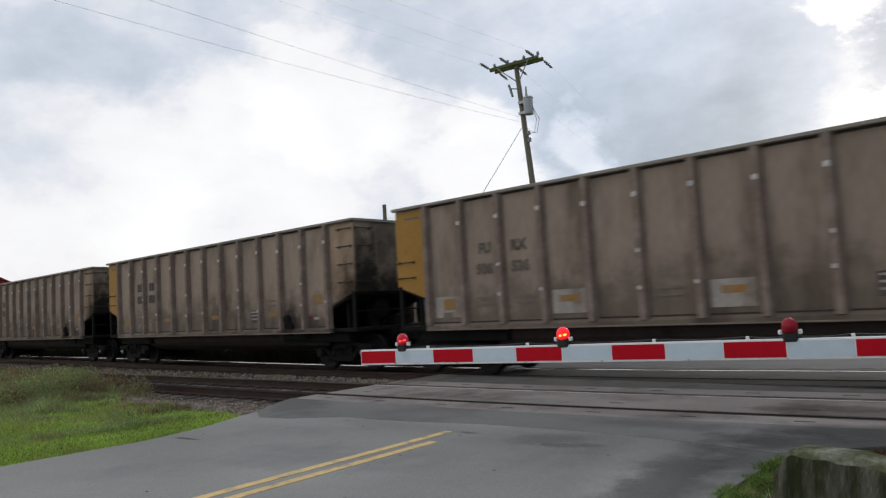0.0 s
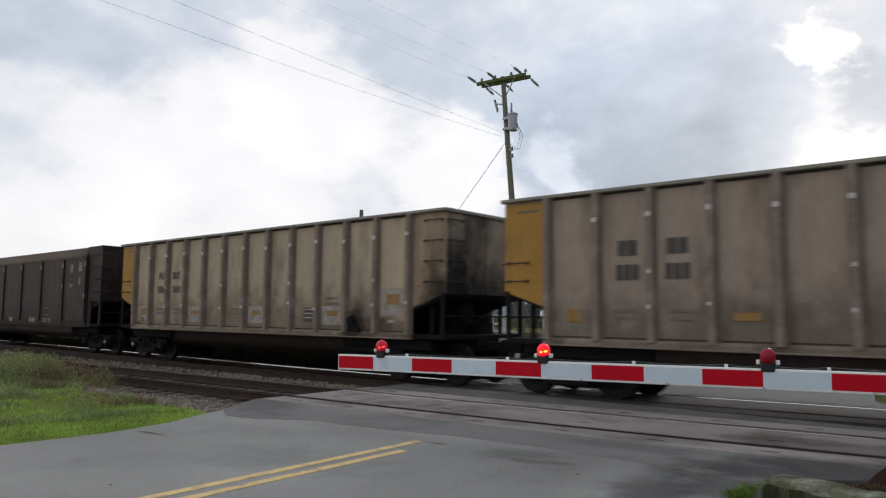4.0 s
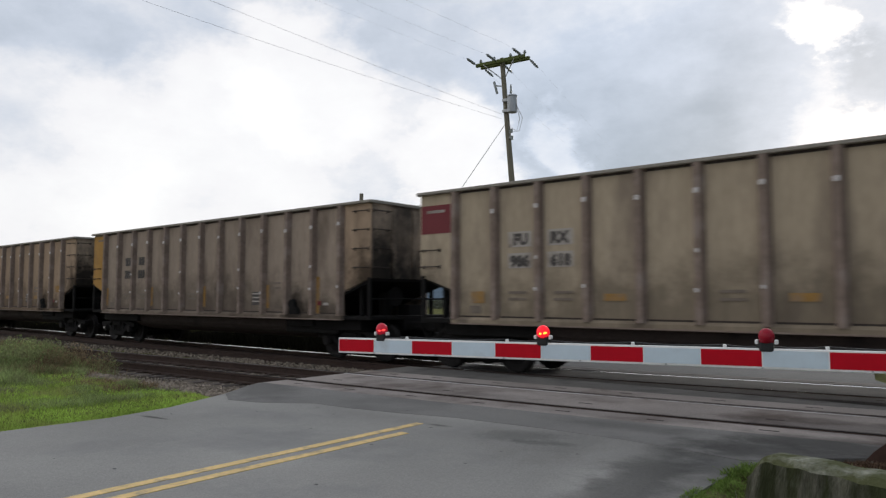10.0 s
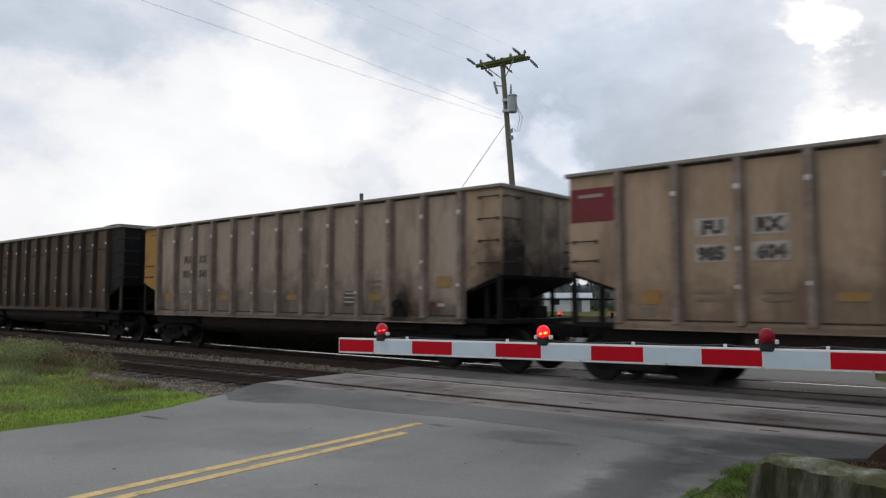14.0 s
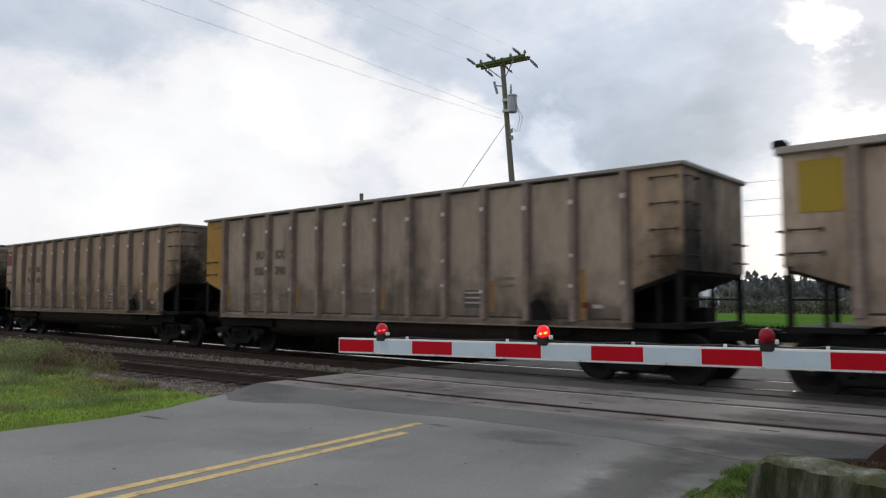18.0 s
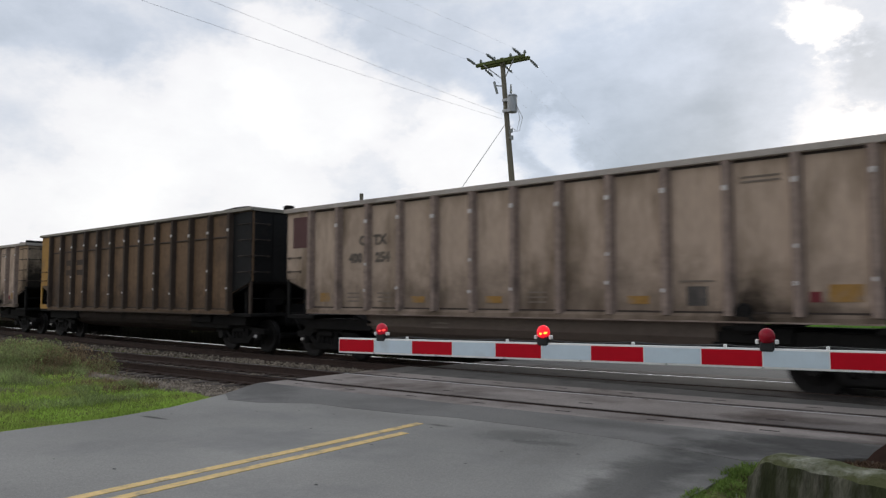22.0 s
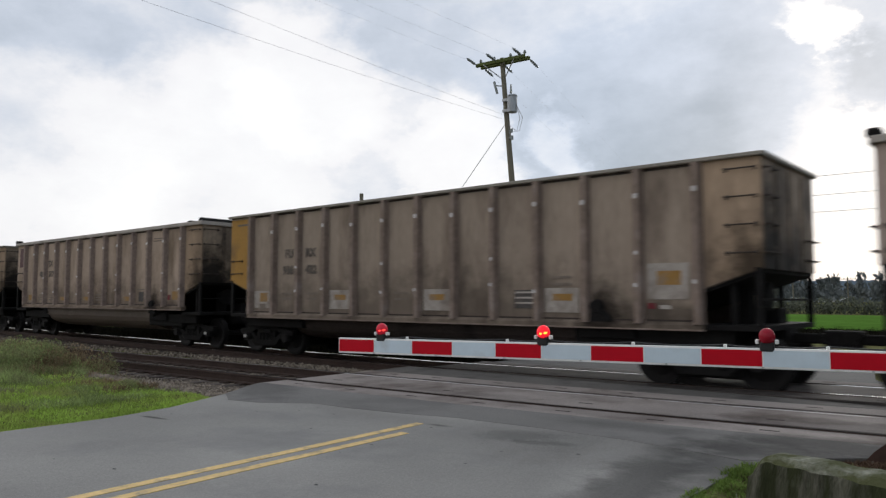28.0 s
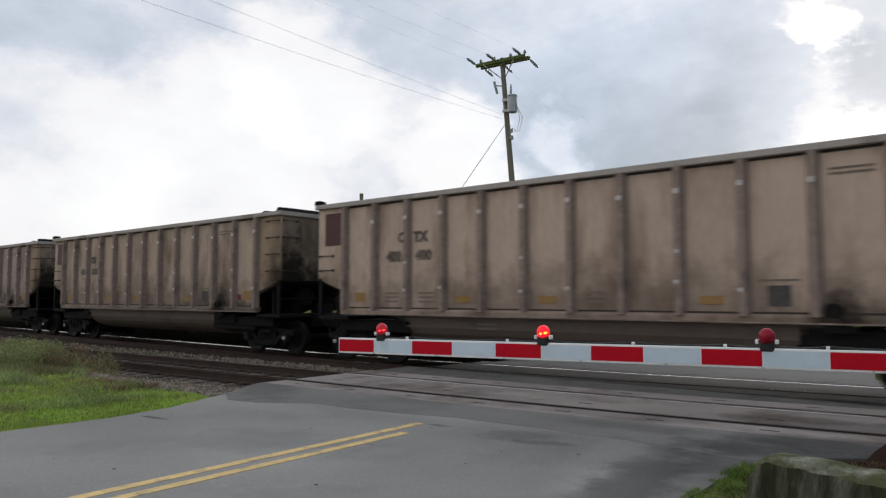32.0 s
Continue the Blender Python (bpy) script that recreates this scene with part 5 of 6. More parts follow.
#   position in the train: kind, end colour, plate or letters, patch or number
TRAIN = {
    -29: ("flat", "yellow", "dark", "plain"), -28: ("flat", "yellow", "dark", "plain"), -27: ("flat", "yellow", "dark", "plain"),
    -26: ("flat", "yellow", "dark", "white", ("986", "536")), -25: ("flat", "yellow", "dark", "white", ("986", "420")), -24: ("dark",), -23: ("dark",),
    -22: ("flat", "yellow", "dark", "white", ("986", "360")), -21: ("flat", "yellow", "dark", "plain"), -20: ("flat", "yellow", "dark", "plain"),
    -19: ("flat", "yellow", "dark", "white", ("986", "527")), -18: ("flat", "red", "white", "plain", ("985", "608")), -17: ("flat", "red", "white", "plain"),
    -16: ("flat", "red", "dark", "plain"), -15: ("flat", "yellow", "dark", "bars"), -14: ("flat", "red", "white", "plain", ("986", "618")),
    -13: ("flat", "red", "white", "plain", ("985", "554")), -12: ("flat", "red", "dark", "bars"), -11: ("brown",), -10: ("flat", "yellow", "dark", "plain", ("986", "541")),
    -9: ("flat", "red", "white", "plain", ("985", "604")), -8: ("tub", "maroon", C, ("400", "216")), -7: ("tub", "maroon", C, ("400", "340")),
    -6: ("flat", "red", "dark", "plain", ("985", "607")), -5: ("flat", "yellow", "dark", "bars", ("986", "390")), -4: ("tub", "lemon", ("FU", "RX"), ("962", "791")),
    -3: ("dark",), -2: ("tub", "maroon", C, ("400", "439")), -1: ("brown",), 0: ("tub", "maroon", C, ("400", "254")),
    1: ("tub", "maroon", C, ("400", "258")), 2: ("tub", "maroon", C, ("401", "348")), 3: ("dark",), 4: ("flat", "yellow", "dark", "white"),
    5: ("flat", "red", "dark", "plain"), 6: ("tub", "maroon", C, ("400", "317")), 7: ("flat", "yellow", "dark", "white", ("986", "432")),
    8: ("tub", "sky_blue", ("WE", "KX"), ("66", "95")), 9: ("tub", "maroon", C, ("400", "370")), 10: ("tub", "sky_blue", ("WE", "KX"), ("67", "88")),
    11: ("tub", "maroon", C, ("400", "308")), 12: ("tub", "maroon", C, ("400", "400")), 13: ("tub", "maroon", C, ("400", "302")),
}
LABELS = {
    "yellow": "dusty tan ribbed coal car with an ochre end panel", "red": "dusty tan ribbed coal car with a crimson end square",
    "maroon": "tan ribbed coal car with rounded belly and maroon square", "lemon": "pale tan ribbed coal car with a yellow end square",
    "sky_blue": "pale tan ribbed coal car with a light blue square",
    "dark": "sooty dark brown smooth-sided coal car with a sloping rim", "brown": "brown ribbed coal car with yellow and black ends",
}
CARS = []


def fit_body(car, seen):
    """Brings a car's body to its true width and height; the trucks keep their size."""
    k = Matrix.Diagonal((1, BODY_Y, BODY_Z, 1))
    for o in car.children_recursive:
        top = o if o.parent == car else o.parent
        if top.name.startswith("truck"):
            if o == top:
                o.matrix_basis = Matrix.Translation((0, 0, -0.05)) @ o.matrix_basis
            continue
        if o.data.name not in seen:
            o.data.transform(k)
            seen.add(o.data.name)
        m = o.matrix_basis.copy()
        m.translation = k @ m.translation
        o.matrix_basis = m


def build_train():
    first, seen = {}, set()
    makers = {"flat": car_flat, "tub": car_tub, "dark": car_dark, "brown": car_brown}
    for kind, maker in makers.items():
        first[kind] = maker()
        fit_body(first[kind], seen)
    plain, used = dict(first), set()
    # bare copies first, then the markings of each car
    for k in sorted(TRAIN):
        kind = TRAIN[k][0]
        m = pose(FIRST + PITCH * k + train_at(0), TRAIN_TRACK, 0)
        if sum(1 for j in TRAIN if TRAIN[j][0] == kind and j > k) == 0:
            car = plain[kind]
            car.matrix_basis = m
        else:
            car = copy_thing(plain[kind], m)
        tagged(car, LABELS[TRAIN[k][1] if len(TRAIN[k]) > 1 else kind], "coal car", "coal cars of the train")
        CARS.append((k, car))
    for k, car in CARS:
        spec = TRAIN[k]
        if spec[0] == "flat":
            mark_flat(car, *spec[1:])
            if k in WARM or k in LIGHT:
                repaint(car, "tan_warm" if k in WARM else "tan_light")
        elif spec[0] == "brown":
            for dx in (-0.46, 0.46):
                for z in (3.0, 2.6):
                    mark(car, "number_bar", RIB_X[2] + dx, z, 0.52, 0.20, "brown_rib", "faint unreadable lettering")
            if k == -1:
                repaint(car, "brown_light")
        elif spec[0] == "tub":
            mark_tub(car, *spec[1:])
            if k in (-2, 9, 12):
                repaint(car, "pinkish_pale")
            elif k in (8, 10):
                repaint(car, "mauve")


build_train()

# ---- the crossing gate ----
STRIPE = 0.4064
LAMPS = []


def lamp_on_gate(gate, x, face, glow, spot):
    """Signal lamp: bracket, hood and a lens drum with a lit and an unlit face."""
    lamp = part("lamp", boxes((-0.046, 0.046, -0.035, 0.035, -0.02, 0.046), bevel=0.012), "black_plastic", gate, "red warning lamp in a black bracket", at=pose(x, 0, 0.068, 0, 0, face))
    for s in (-1, 1):
        part("screw", boxes((s * 0.062 - 0.012, s * 0.062 + 0.012, -0.02, 0.02, 0.03, 0.062), bevel=0.005), "gate_edge", lamp)
    bm = bmesh.new()
    lathe(bm, [(0.046, 0.0), (0.050, 0.026), (0.048, 0.056), (0.036, 0.078), (0.016, 0.09), (0.004, 0.094)], 18, pose(0, 0.008, 0.04))
    part("hood", bm, "lens_red", lamp, "red domed lens", smooth=True)
    bm = bmesh.new()
    bmesh.ops.create_uvsphere(bm, u_segments=20, v_segments=12, radius=0.056, matrix=Matrix.Diagonal((0.95, 0.98, 1.03, 1)))
    for f in bm.faces:
        f.material_index = 1 if f.calc_center_median().y < -0.004 else 0
    drum = part("lens", bm, ["lens_red", glow], lamp, "round red lens", at=pose(0, 0.0, 0.084), smooth=True)
    for sx, w in ((-0.022, 0.012), (0.014, 0.019)):
        bm = bmesh.new()
        bmesh.ops.create_uvsphere(bm, u_segments=8, v_segments=6, radius=1, matrix=pose(sx, -0.050, -0.006 + 0.15 * sx, 0, -12, 0) @ Matrix.Diagonal((w, 0.010, 0.009, 1)))
        part("bulb", bm, spot, drum, "glowing lamp spot")
    return drum


def crossing_gate(name, label, m, stripes, back, face):
    """Barrier arm from its tip along +x, striped red and white, with three lamps, and its mast."""
    gate = thing(name, label, "crossing gate", at=m)
    length = STRIPE * stripes
    arm = part("arm", boxes((0, length, -0.018, 0.022, -0.07, 0.07), bevel=0.004), back, gate, "aluminium barrier arm")
    for i in range(stripes):
        red = i % 2 == 0
        part("stripe", boxes((STRIPE * i + (0.004 if i else 0.012), STRIPE * (i + 1) - 0.004, -0.0215, -0.0165, -0.054, 0.056)), "gate_red" if red else "gate_white", arm, "red reflective stripe" if red else "white reflective stripe")
    drums = [(lamp_on_gate(gate, STRIPE * u, face, glow, spot), aim) for u, aim, glow, spot in ((1.18, 35, "lens_dim", "led_dim"), (5.03, 22, "lens_lit", "led"), (9.07, 6, "lens_lit", "led"))]
    for u in (1.85, 4.25, 6.8, 8.4, 9.98, 12.0, 14.0):
        part("cable_clip", boxes((STRIPE * u - 0.012, STRIPE * u + 0.012, -0.012, 0.012, 0.07, 0.092), bevel=0.004), "gate_edge", gate)
    stops = [1.18, 1.85, 4.25, 5.03, 6.8, 8.4, 9.07, 9.98, 12.0, 14.0, stripes]
    pts = []
    for a, b in zip(stops, stops[1:]):
        pts += slung((STRIPE * a, 0.008, 0.088), (STRIPE * b, 0.008, 0.088), 0.012, 6)[:-1]
    part("cable", tube(bmesh.new(), pts, 0.006), "black_plastic", gate)
    for u in np.arange(1.0, stripes, 1.6):
        part("rivet", boxes((STRIPE * u - 0.006, STRIPE * u + 0.006, -0.026, -0.018, -0.066, -0.056)), "galvanised", arm)
    if length > 0:
        bm = boxes((length + 0.1, length + 0.5, -0.25, 0.25, -1.1, -0.95), (length + 0.12, length + 0.42, -0.22, 0.22, -0.55, 0.15), bevel=0.02)
        rod(bm, (length + 0.3, 0, -0.95), (length + 0.3, 0, 2.6), 0.06, seg=12)
        part("mast", bm, "gate_edge", gate, "white steel gate mast")
        bm = boxes((length + 0.36, length + 0.80, -0.04, 0.04, 0.54, 0.60), (length + 0.36, length + 0.80, -0.04, 0.04, 0.30, 0.35), (length + 0.36, length + 0.80, -0.04, 0.04, 0.08, 0.14),
                   (length + 0.36, length + 0.43, -0.045, 0.045, 0.08, 0.60), (length + 0.73, length + 0.80, -0.045, 0.045, 0.08, 0.60), (length + 0.24, length + 0.38, -0.03, 0.03, 0.18, 0.26), bevel=0.01)
        part("counterweight", bm, "gate_edge", gate, "white counterweight frame")
        part("pivot", boxes((length - 0.25, length + 0.2, -0.10, 0.10, -0.11, 0.11), bevel=0.02), "galvanised", gate)
    return drums


GATE_M = Matrix.Translation((-5.221, 4.588, 1.034)) @ pose(0, 0, 0, 0, -0.446, 10.66)
LAMPS += crossing_gate("crossing_gate", "lowered red and white striped crossing gate with lamps", GATE_M, 19, "gate_edge", 0)
LAMPS += crossing_gate("crossing_gate", "lowered red and white striped gate beyond the tracks", Matrix.Translation((-7.40, 18.0, 0.92)) @ pose(0, 0, 0, 0, 0, 180), 13, "pole_wood", 180)


# ---- roadside ----
def build_barrier():
    """Mossy concrete block beside the road with rounded, worn edges."""
    bm = bmesh.new()
    prof = [(-0.22, -0.12), (-0.205, 0.10), (-0.145, 0.42), (-0.115, 0.60), (-0.10, 0.665), (-0.07, 0.698), (-0.03, 0.705), (0.03, 0.705), (0.07, 0.698), (0.10, 0.665), (0.115, 0.60), (0.145, 0.42), (0.205, 0.10), (0.22, -0.12)]
    n, m = len(prof), 60
    grid = []
    for i in range(m + 1):
        x = 2.6 * (i / m) ** 1.3
        round_off = max(0, 1 - x / 0.13) ** 2
        ring = []
        for u, v in prof:
            j = 0.010 * noise.noise((x * 7, u * 9, v * 9)) + 0.006 * noise.noise((x * 23, u * 25, v * 25))
            chip = 0.03 * max(0, noise.noise((x * 6, 3, u * 2)) - 0.2) if v > 0.62 else 0
            ring.append(bm.verts.new((x + 0.07 * v, u * (1 - 0.22 * round_off) + j, v - 0.075 * round_off * (v > 0.6) - 0.03 * round_off * (v > 0.4) - chip + j)))
        grid.append(ring)
    for a, b in zip(grid, grid[1:]):
        for i in range(n):
            bm.faces.new((a[i], a[(i + 1) % n], b[(i + 1) % n], b[i])).material_index = 1 if 4 <= i <= 8 else 0
    bm.faces.new(grid[0])
    bm.faces.new(grid[-1][::-1])
    bmesh.ops.recalc_face_normals(bm, faces=bm.faces[:])
    ob = new("concrete_barrier", finish("concrete_barrier", bm, ["mossy_concrete", "worn_concrete"]))
    ob.matrix_basis = pose(-1.335, 4.08, -0.025, 0, 0, -17.5)
    tagged(ob, "mossy weathered concrete barrier beside the road", "barrier")
    bm = bmesh.new()
    prism(bm, [(-1.53, -0.04), (-0.6, -0.04), (-0.6, 0.36), (-1.15, 0.32), (-1.45, 0.06)], "y", 7.80, 8.10)
    ob = new("deflector_plate", finish("deflector_plate", bm, "rust"))
    tagged(ob, "rusty steel deflector at the crossing's end", "deflector")


build_barrier()


def blades(n, place, h0, h1, w, lean, rng):
    """Thin bent blades: place gives (x, y, z) and a height factor."""
    verts, faces = [], []
    for _ in range(n):
        x, y, z, k = place()
        h = rng.uniform(h0, h1) * k
        a, b = rng.uniform(0, 2 * np.pi), rng.uniform(0, 2 * np.pi)
        dx, dy = w * np.cos(a), w * np.sin(a)
        lx, ly = lean * h * np.cos(b) * rng.random(), lean * h * np.sin(b) * rng.random()
        i = len(verts)
        verts += [(x - dx, y - dy, z), (x + dx, y + dy, z), (x + dx * 0.7 + lx * 0.35, y + dy * 0.7 + ly * 0.35, z + h * 0.55), (x - dx * 0.7 + lx * 0.35, y - dy * 0.7 + ly * 0.35, z + h * 0.55), (x + lx, y + ly, z + h * 0.98)]
        faces += [(i, i + 1, i + 2, i + 3), (i + 3, i + 2, i + 4)]
    return verts, faces


def road_left_edge(y):
    pts = [(-45, -5.7), (1.0, -8.95), (3.0, -9.05), (4.25, -9.08), (5.2, -9.35), (6.42, -10.0), (7.4, -10.7), (7.77, -10.98)]
    return float(np.interp(y, [p[0] for p in pts], [p[1] for p in pts]))


def road_right_edge(y):
    return float(np.interp(y, [-45, 2.18, 5.4, 6.66, 7.39, 7.86, 8.27], [1.6, -1.81, -2.23, -2.27, -1.96, -1.41, -0.95]))


def bank_height(x, y):
    z = -0.10 + 0.16 * min(1, (-9.5 - x) / 2.0) + 0.06 * noise.noise((x * 0.6, y * 0.6, 0)) if x < -9.5 else -0.10
    return max(z - 0.30 * max(0, min(1, (y - 6.1) / 1.3)), -0.33) - 0.02


def leaf_cloud(rng, centre, radius, n, size):
    verts, faces = [], []
    for _ in range(n):
        d = Vector((rng.gauss(0, 1), rng.gauss(0, 1), rng.gauss(0, 1))).normalized() * radius * rng.uniform(0.55, 1.0)
        p = Vector(centre) + d * Vector((1, 1, 0.8)).length / 1.6
        q = Euler((rng.uniform(0, 6), rng.uniform(0, 6), rng.uniform(0, 6))).to_matrix()
        i, s = len(verts), size * rng.uniform(0.6, 1.3)
        for u, v in ((-1, 0), (0, -0.55), (1, 0), (0, 0.55)):
            verts.append(tuple(p + q @ Vector((u * s, v * s, 0))))
        faces.append((i, i + 1, i + 2, i + 3))
    return verts, faces


def join_clouds(clouds):
    verts, faces = [], []
    for v, f in clouds:
        k = len(verts)
        verts += v
        faces += [tuple(k + i for i in t) for t in f]
    return verts, faces


def shoulder(x):
    """Where the grass gives way to gravel beside the track."""
    return float(np.interp(x, [-16.5, -15.0, -13.4, -11.9, -11.1, -10.6, -10.2], [6.9, 6.4, 5.75, 5.55, 5.6, 6.1, 6.6])) + 0.22 * noise.noise((x * 1.7, 2.0, 0))


def build_grass():
    rng = random.Random(3)

    def lawn():
        while True:
            y = rng.uniform(0.5, 7.2)
            x = road_left_edge(y) - abs(rng.gauss(0, 2.4)) + 0.05
            if x > -24 and y < shoulder(x) + rng.gauss(0, 0.10):
                return x, y, bank_height(x, y), 0.6 + 0.5 * min(1.4, (road_left_edge(y) - x) / 2.0)
    v, f = blades(70000, lawn, 0.025, 0.095, 0.007, 1.1, rng)
    setting("lawn", from_arrays("lawn", v, f, "grass"), None, "bright green mown grass beside the road", "grass", kind="stuff")

    def tuft():
        x = -10.4 - abs(rng.gauss(0, 2.6))
        y = min(shoulder(x), 4.9 + rng.gauss(0, 0.9))
        k = (0.35 + 0.9 * max(0, noise.noise((x * 1.1, y * 1.4, 8)) + 0.15)) * float(np.interp(x, [-13.4, -11.6], [1.05, 0.7]))
        return x, y, bank_height(x, y), k
    v, f = blades(24000, tuft, 0.07, 0.27, 0.008, 1.3, rng)
    setting("rough_grass", from_arrays("rough_grass", v, f, "rough"), None, "rough tufted grass on the bank", "grass", kind="stuff")

    def tall():
        x = -14.0 - abs(rng.gauss(0, 4.0))
        y = 5.5 + rng.gauss(0, 0.5) + 0.3 * noise.noise((x * 0.8, 0, 0))
        k = 0.62 + 0.7 * noise.noise((x * 1.1, y * 1.1, 5))
        return x, y, bank_height(x, y), max(0.25, k) * min(1, 0.45 + 0.35 * (-13.8 - x))
    v, f = blades(12000, tall, 0.22, 0.62, 0.008, 1.2, rng)
    setting("green_stems", from_arrays("green_stems", v, f, "rough"), None, "tall green stems among the dry grass", "tall grass", kind="stuff")
    v, f = blades(7000, tall, 0.25, 0.68, 0.007, 1.1, rng)
    setting("tall_grass", from_arrays("tall_grass", v, f, "weed"), None, "tall dry grass and weeds along the track", "tall grass", kind="stuff")

    # bushy weeds among the tall grass
    for mat, n, label in (("rough", 110, "green bushy weeds along the track"), ("weed", 64, "reddish-brown dry weeds along the track")):
        clouds = []
        for _ in range(n):
            x = -14.9 - abs(rng.gauss(0, 2.6))
            y = min(7.0, 5.5 + rng.gauss(0, 0.55))
            r = rng.uniform(0.12, 0.30)
            for _ in range(3):
                clouds.append(leaf_cloud(rng, (x + rng.uniform(-r, r), y + rng.uniform(-r, r), bank_height(x, y) + r * rng.uniform(0.3, 1.4)), r, 210, 0.02))
        v, f = join_clouds(clouds)
        setting("weeds", from_arrays("weeds", v, f, mat), None, label, "weeds", kind="stuff")

    def dry():
        x = -10.9 - abs(rng.gauss(0, 1.9))
        y = shoulder(x) + rng.gauss(-0.12, 0.2)
        return x, y, bank_height(x, y), 0.4 + 0.9 * abs(noise.noise((x * 2, y * 2, 3)))
    v, f = blades(5000, dry, 0.06, 0.22, 0.006, 1.4, rng)
    setting("dry_stems", from_arrays("dry_stems", v, f, "weed"), None, "brown dry stems between the lawn and the ballast", "dry grass", kind="stuff")

    # added near-black blades, so the view under the train stays dark
    def behind():
        x = -12.1 - rng.expovariate(1 / 22.0)
        y = 17.2 + rng.gauss(0, 0.7)
        return x, y, -0.33, 0.6 + 0.8 * abs(noise.noise((x * 0.4, y, 5)))
    v, f = blades(26000, behind, 0.34, 0.80, 0.014, 0.9, rng)
    setting("brush", from_arrays("brush", v, f, "brush"), None, "near-black brush closing the view under the train", "brush", kind="stuff")

    # added near-black blades hide the pale ground before the field
    def beyond():
        x = rng.uniform(-30, 2)
        y = 42.5 + rng.gauss(0, 0.9)
        return x, y, -0.33, 0.6 + 0.8 * abs(noise.noise((x * 0.4, y, 5)))
    v, f = blades(14000, beyond, 0.22, 0.50, 0.02, 0.9, rng)
    setting("brush", from_arrays("brush", v, f, "brush"), None, "dark low brush beside the far road", "brush", kind="stuff")

    def green():
        y = rng.uniform(1.5, 7.0)
        x = road_right_edge(y) - 0.05 + abs(rng.gauss(0, 0.30))
        return x, y, -0.032, max(0.25, 0.7 + 1.2 * noise.noise((x * 3.5, y * 3.5, 2)))

    def right():
        y = rng.uniform(1.5, 7.8)
        x = road_right_edge(y) + 0.10 + abs(rng.gauss(0, 0.6))
        return x, y, -0.032, max(0.25, 0.6 + 1.2 * noise.noise((x * 3.5, y * 3.5, 2)))

    def flowering():
        x = -0.95 + rng.gauss(0, 0.33)
        y = 6.1 + 0.5 * x + rng.gauss(0, 0.22)
        return x, y, -0.03, 0.7 + 0.8 * abs(noise.noise((x * 3, y * 3, 4)))
    v, f = blades(1500, flowering, 0.10, 0.26, 0.006, 1.3, rng)
    setting("flowering_weeds", from_arrays("flowering_weeds", v, f, "pale_weed"), None, "pale flowering weeds behind the concrete barrier", "weeds", kind="stuff")
    v, f = blades(20000, green, 0.02, 0.075, 0.0055, 1.6, rng)
    setting("verge_grass", from_arrays("verge_grass", v, f, "verge"), None, "patchy green grass round the concrete barrier", "grass", kind="stuff")
    v, f = blades(30000, right, 0.015, 0.055, 0.006, 1.8, rng)
    setting("verge_litter", from_arrays("verge_litter", v, f, "litter"), None, "dry grass and leaf litter round the concrete barrier", "grass", kind="stuff")


def build_stones():
    rng = random.Random(11)
    verts, faces = [], []
    shape = [(1, 0, 0), (-1, 0, 0), (0, 1, 0), (0, -1, 0), (0, 0, 1), (0, 0, -1)]
    tri = [(0, 2, 4), (2, 1, 4), (1, 3, 4), (3, 0, 4), (2, 0, 5), (1, 2, 5), (3, 1, 5), (0, 3, 5)]

    def stone(x, y, z, r):
        q = Euler((rng.uniform(0, 6), rng.uniform(0, 6), rng.uniform(0, 6))).to_matrix()
        i = len(verts)
        for p in shape:
            verts.append(tuple(Vector((x, y, z)) + q @ (Vector(p) * r * rng.uniform(0.6, 1.25))))
        faces.extend(tuple(i + j for j in t) for t in tri)
    for _ in range(9000):
        x = -11.1 - rng.expovariate(1 / 7.0)
        u = rng.uniform(-2.5, 1.4)
        prof = np.interp(abs(u), [0, 1.35, 1.9, 2.6], [-0.20, -0.215, -0.30, -0.42])
        stone(x, NEAR_TRACK + u + 0.05 * (x + 4), prof + (0.02 if abs(u) > 1.3 else -0.005), rng.uniform(0.018, 0.038))
    for _ in range(2600):
        x = -11.0 - rng.expovariate(1 / 3.5)
        stone(x, NEAR_TRACK + rng.uniform(-2.45, -1.25) + 0.05 * (x + 4), -0.27, rng.uniform(0.03, 0.065))
    for _ in range(5200):
        x = -10.5 - abs(rng.gauss(0, 2.3))
        y = rng.uniform(shoulder(x) - 0.1, 7.6)
        stone(x, y, bank_height(x, y) + 0.025, rng.uniform(0.022, 0.06))
    for _ in range(3500):
        x = -11.3 - rng.expovariate(1 / 8.0)
        stone(x, rng.uniform(10.9 + 0.05 * (x + 4), 12.3), -0.25, rng.uniform(0.02, 0.045))
    for _ in range(700):
        x = rng.uniform(-1.6, 0.5)
        stone(x, rng.uniform(6.7, 8.1), -0.05, rng.uniform(0.012, 0.03))
    setting("ballast_stones", from_arrays("ballast_stones", verts, faces, "stone"), None, "loose grey and rusty ballast stones", "stones", kind="stuff")
    # crumbs of broken asphalt and tar on the road
    verts2, faces2 = [], []
    for _ in range(34):
        x, y = rng.uniform(-8.8, -2.4), rng.uniform(2.4, 7.4)
        i, r = len(verts2), rng.uniform(0.008, 0.026)
        for k in range(7):
            a = k * 2 * np.pi / 7
            verts2.append((x + r * np.cos(a) * rng.uniform(0.6, 1.6), y + r * np.sin(a) * rng.uniform(0.5, 1.0), -0.0035))
        faces2.append(tuple(range(i, i + 7)))
    setting("tar_spots", from_arrays("tar_spots", verts2, faces2, "asphalt_dark"), None, "dark tar spots and pits in the road", "tar spots", kind="stuff")


build_grass()
build_stones()


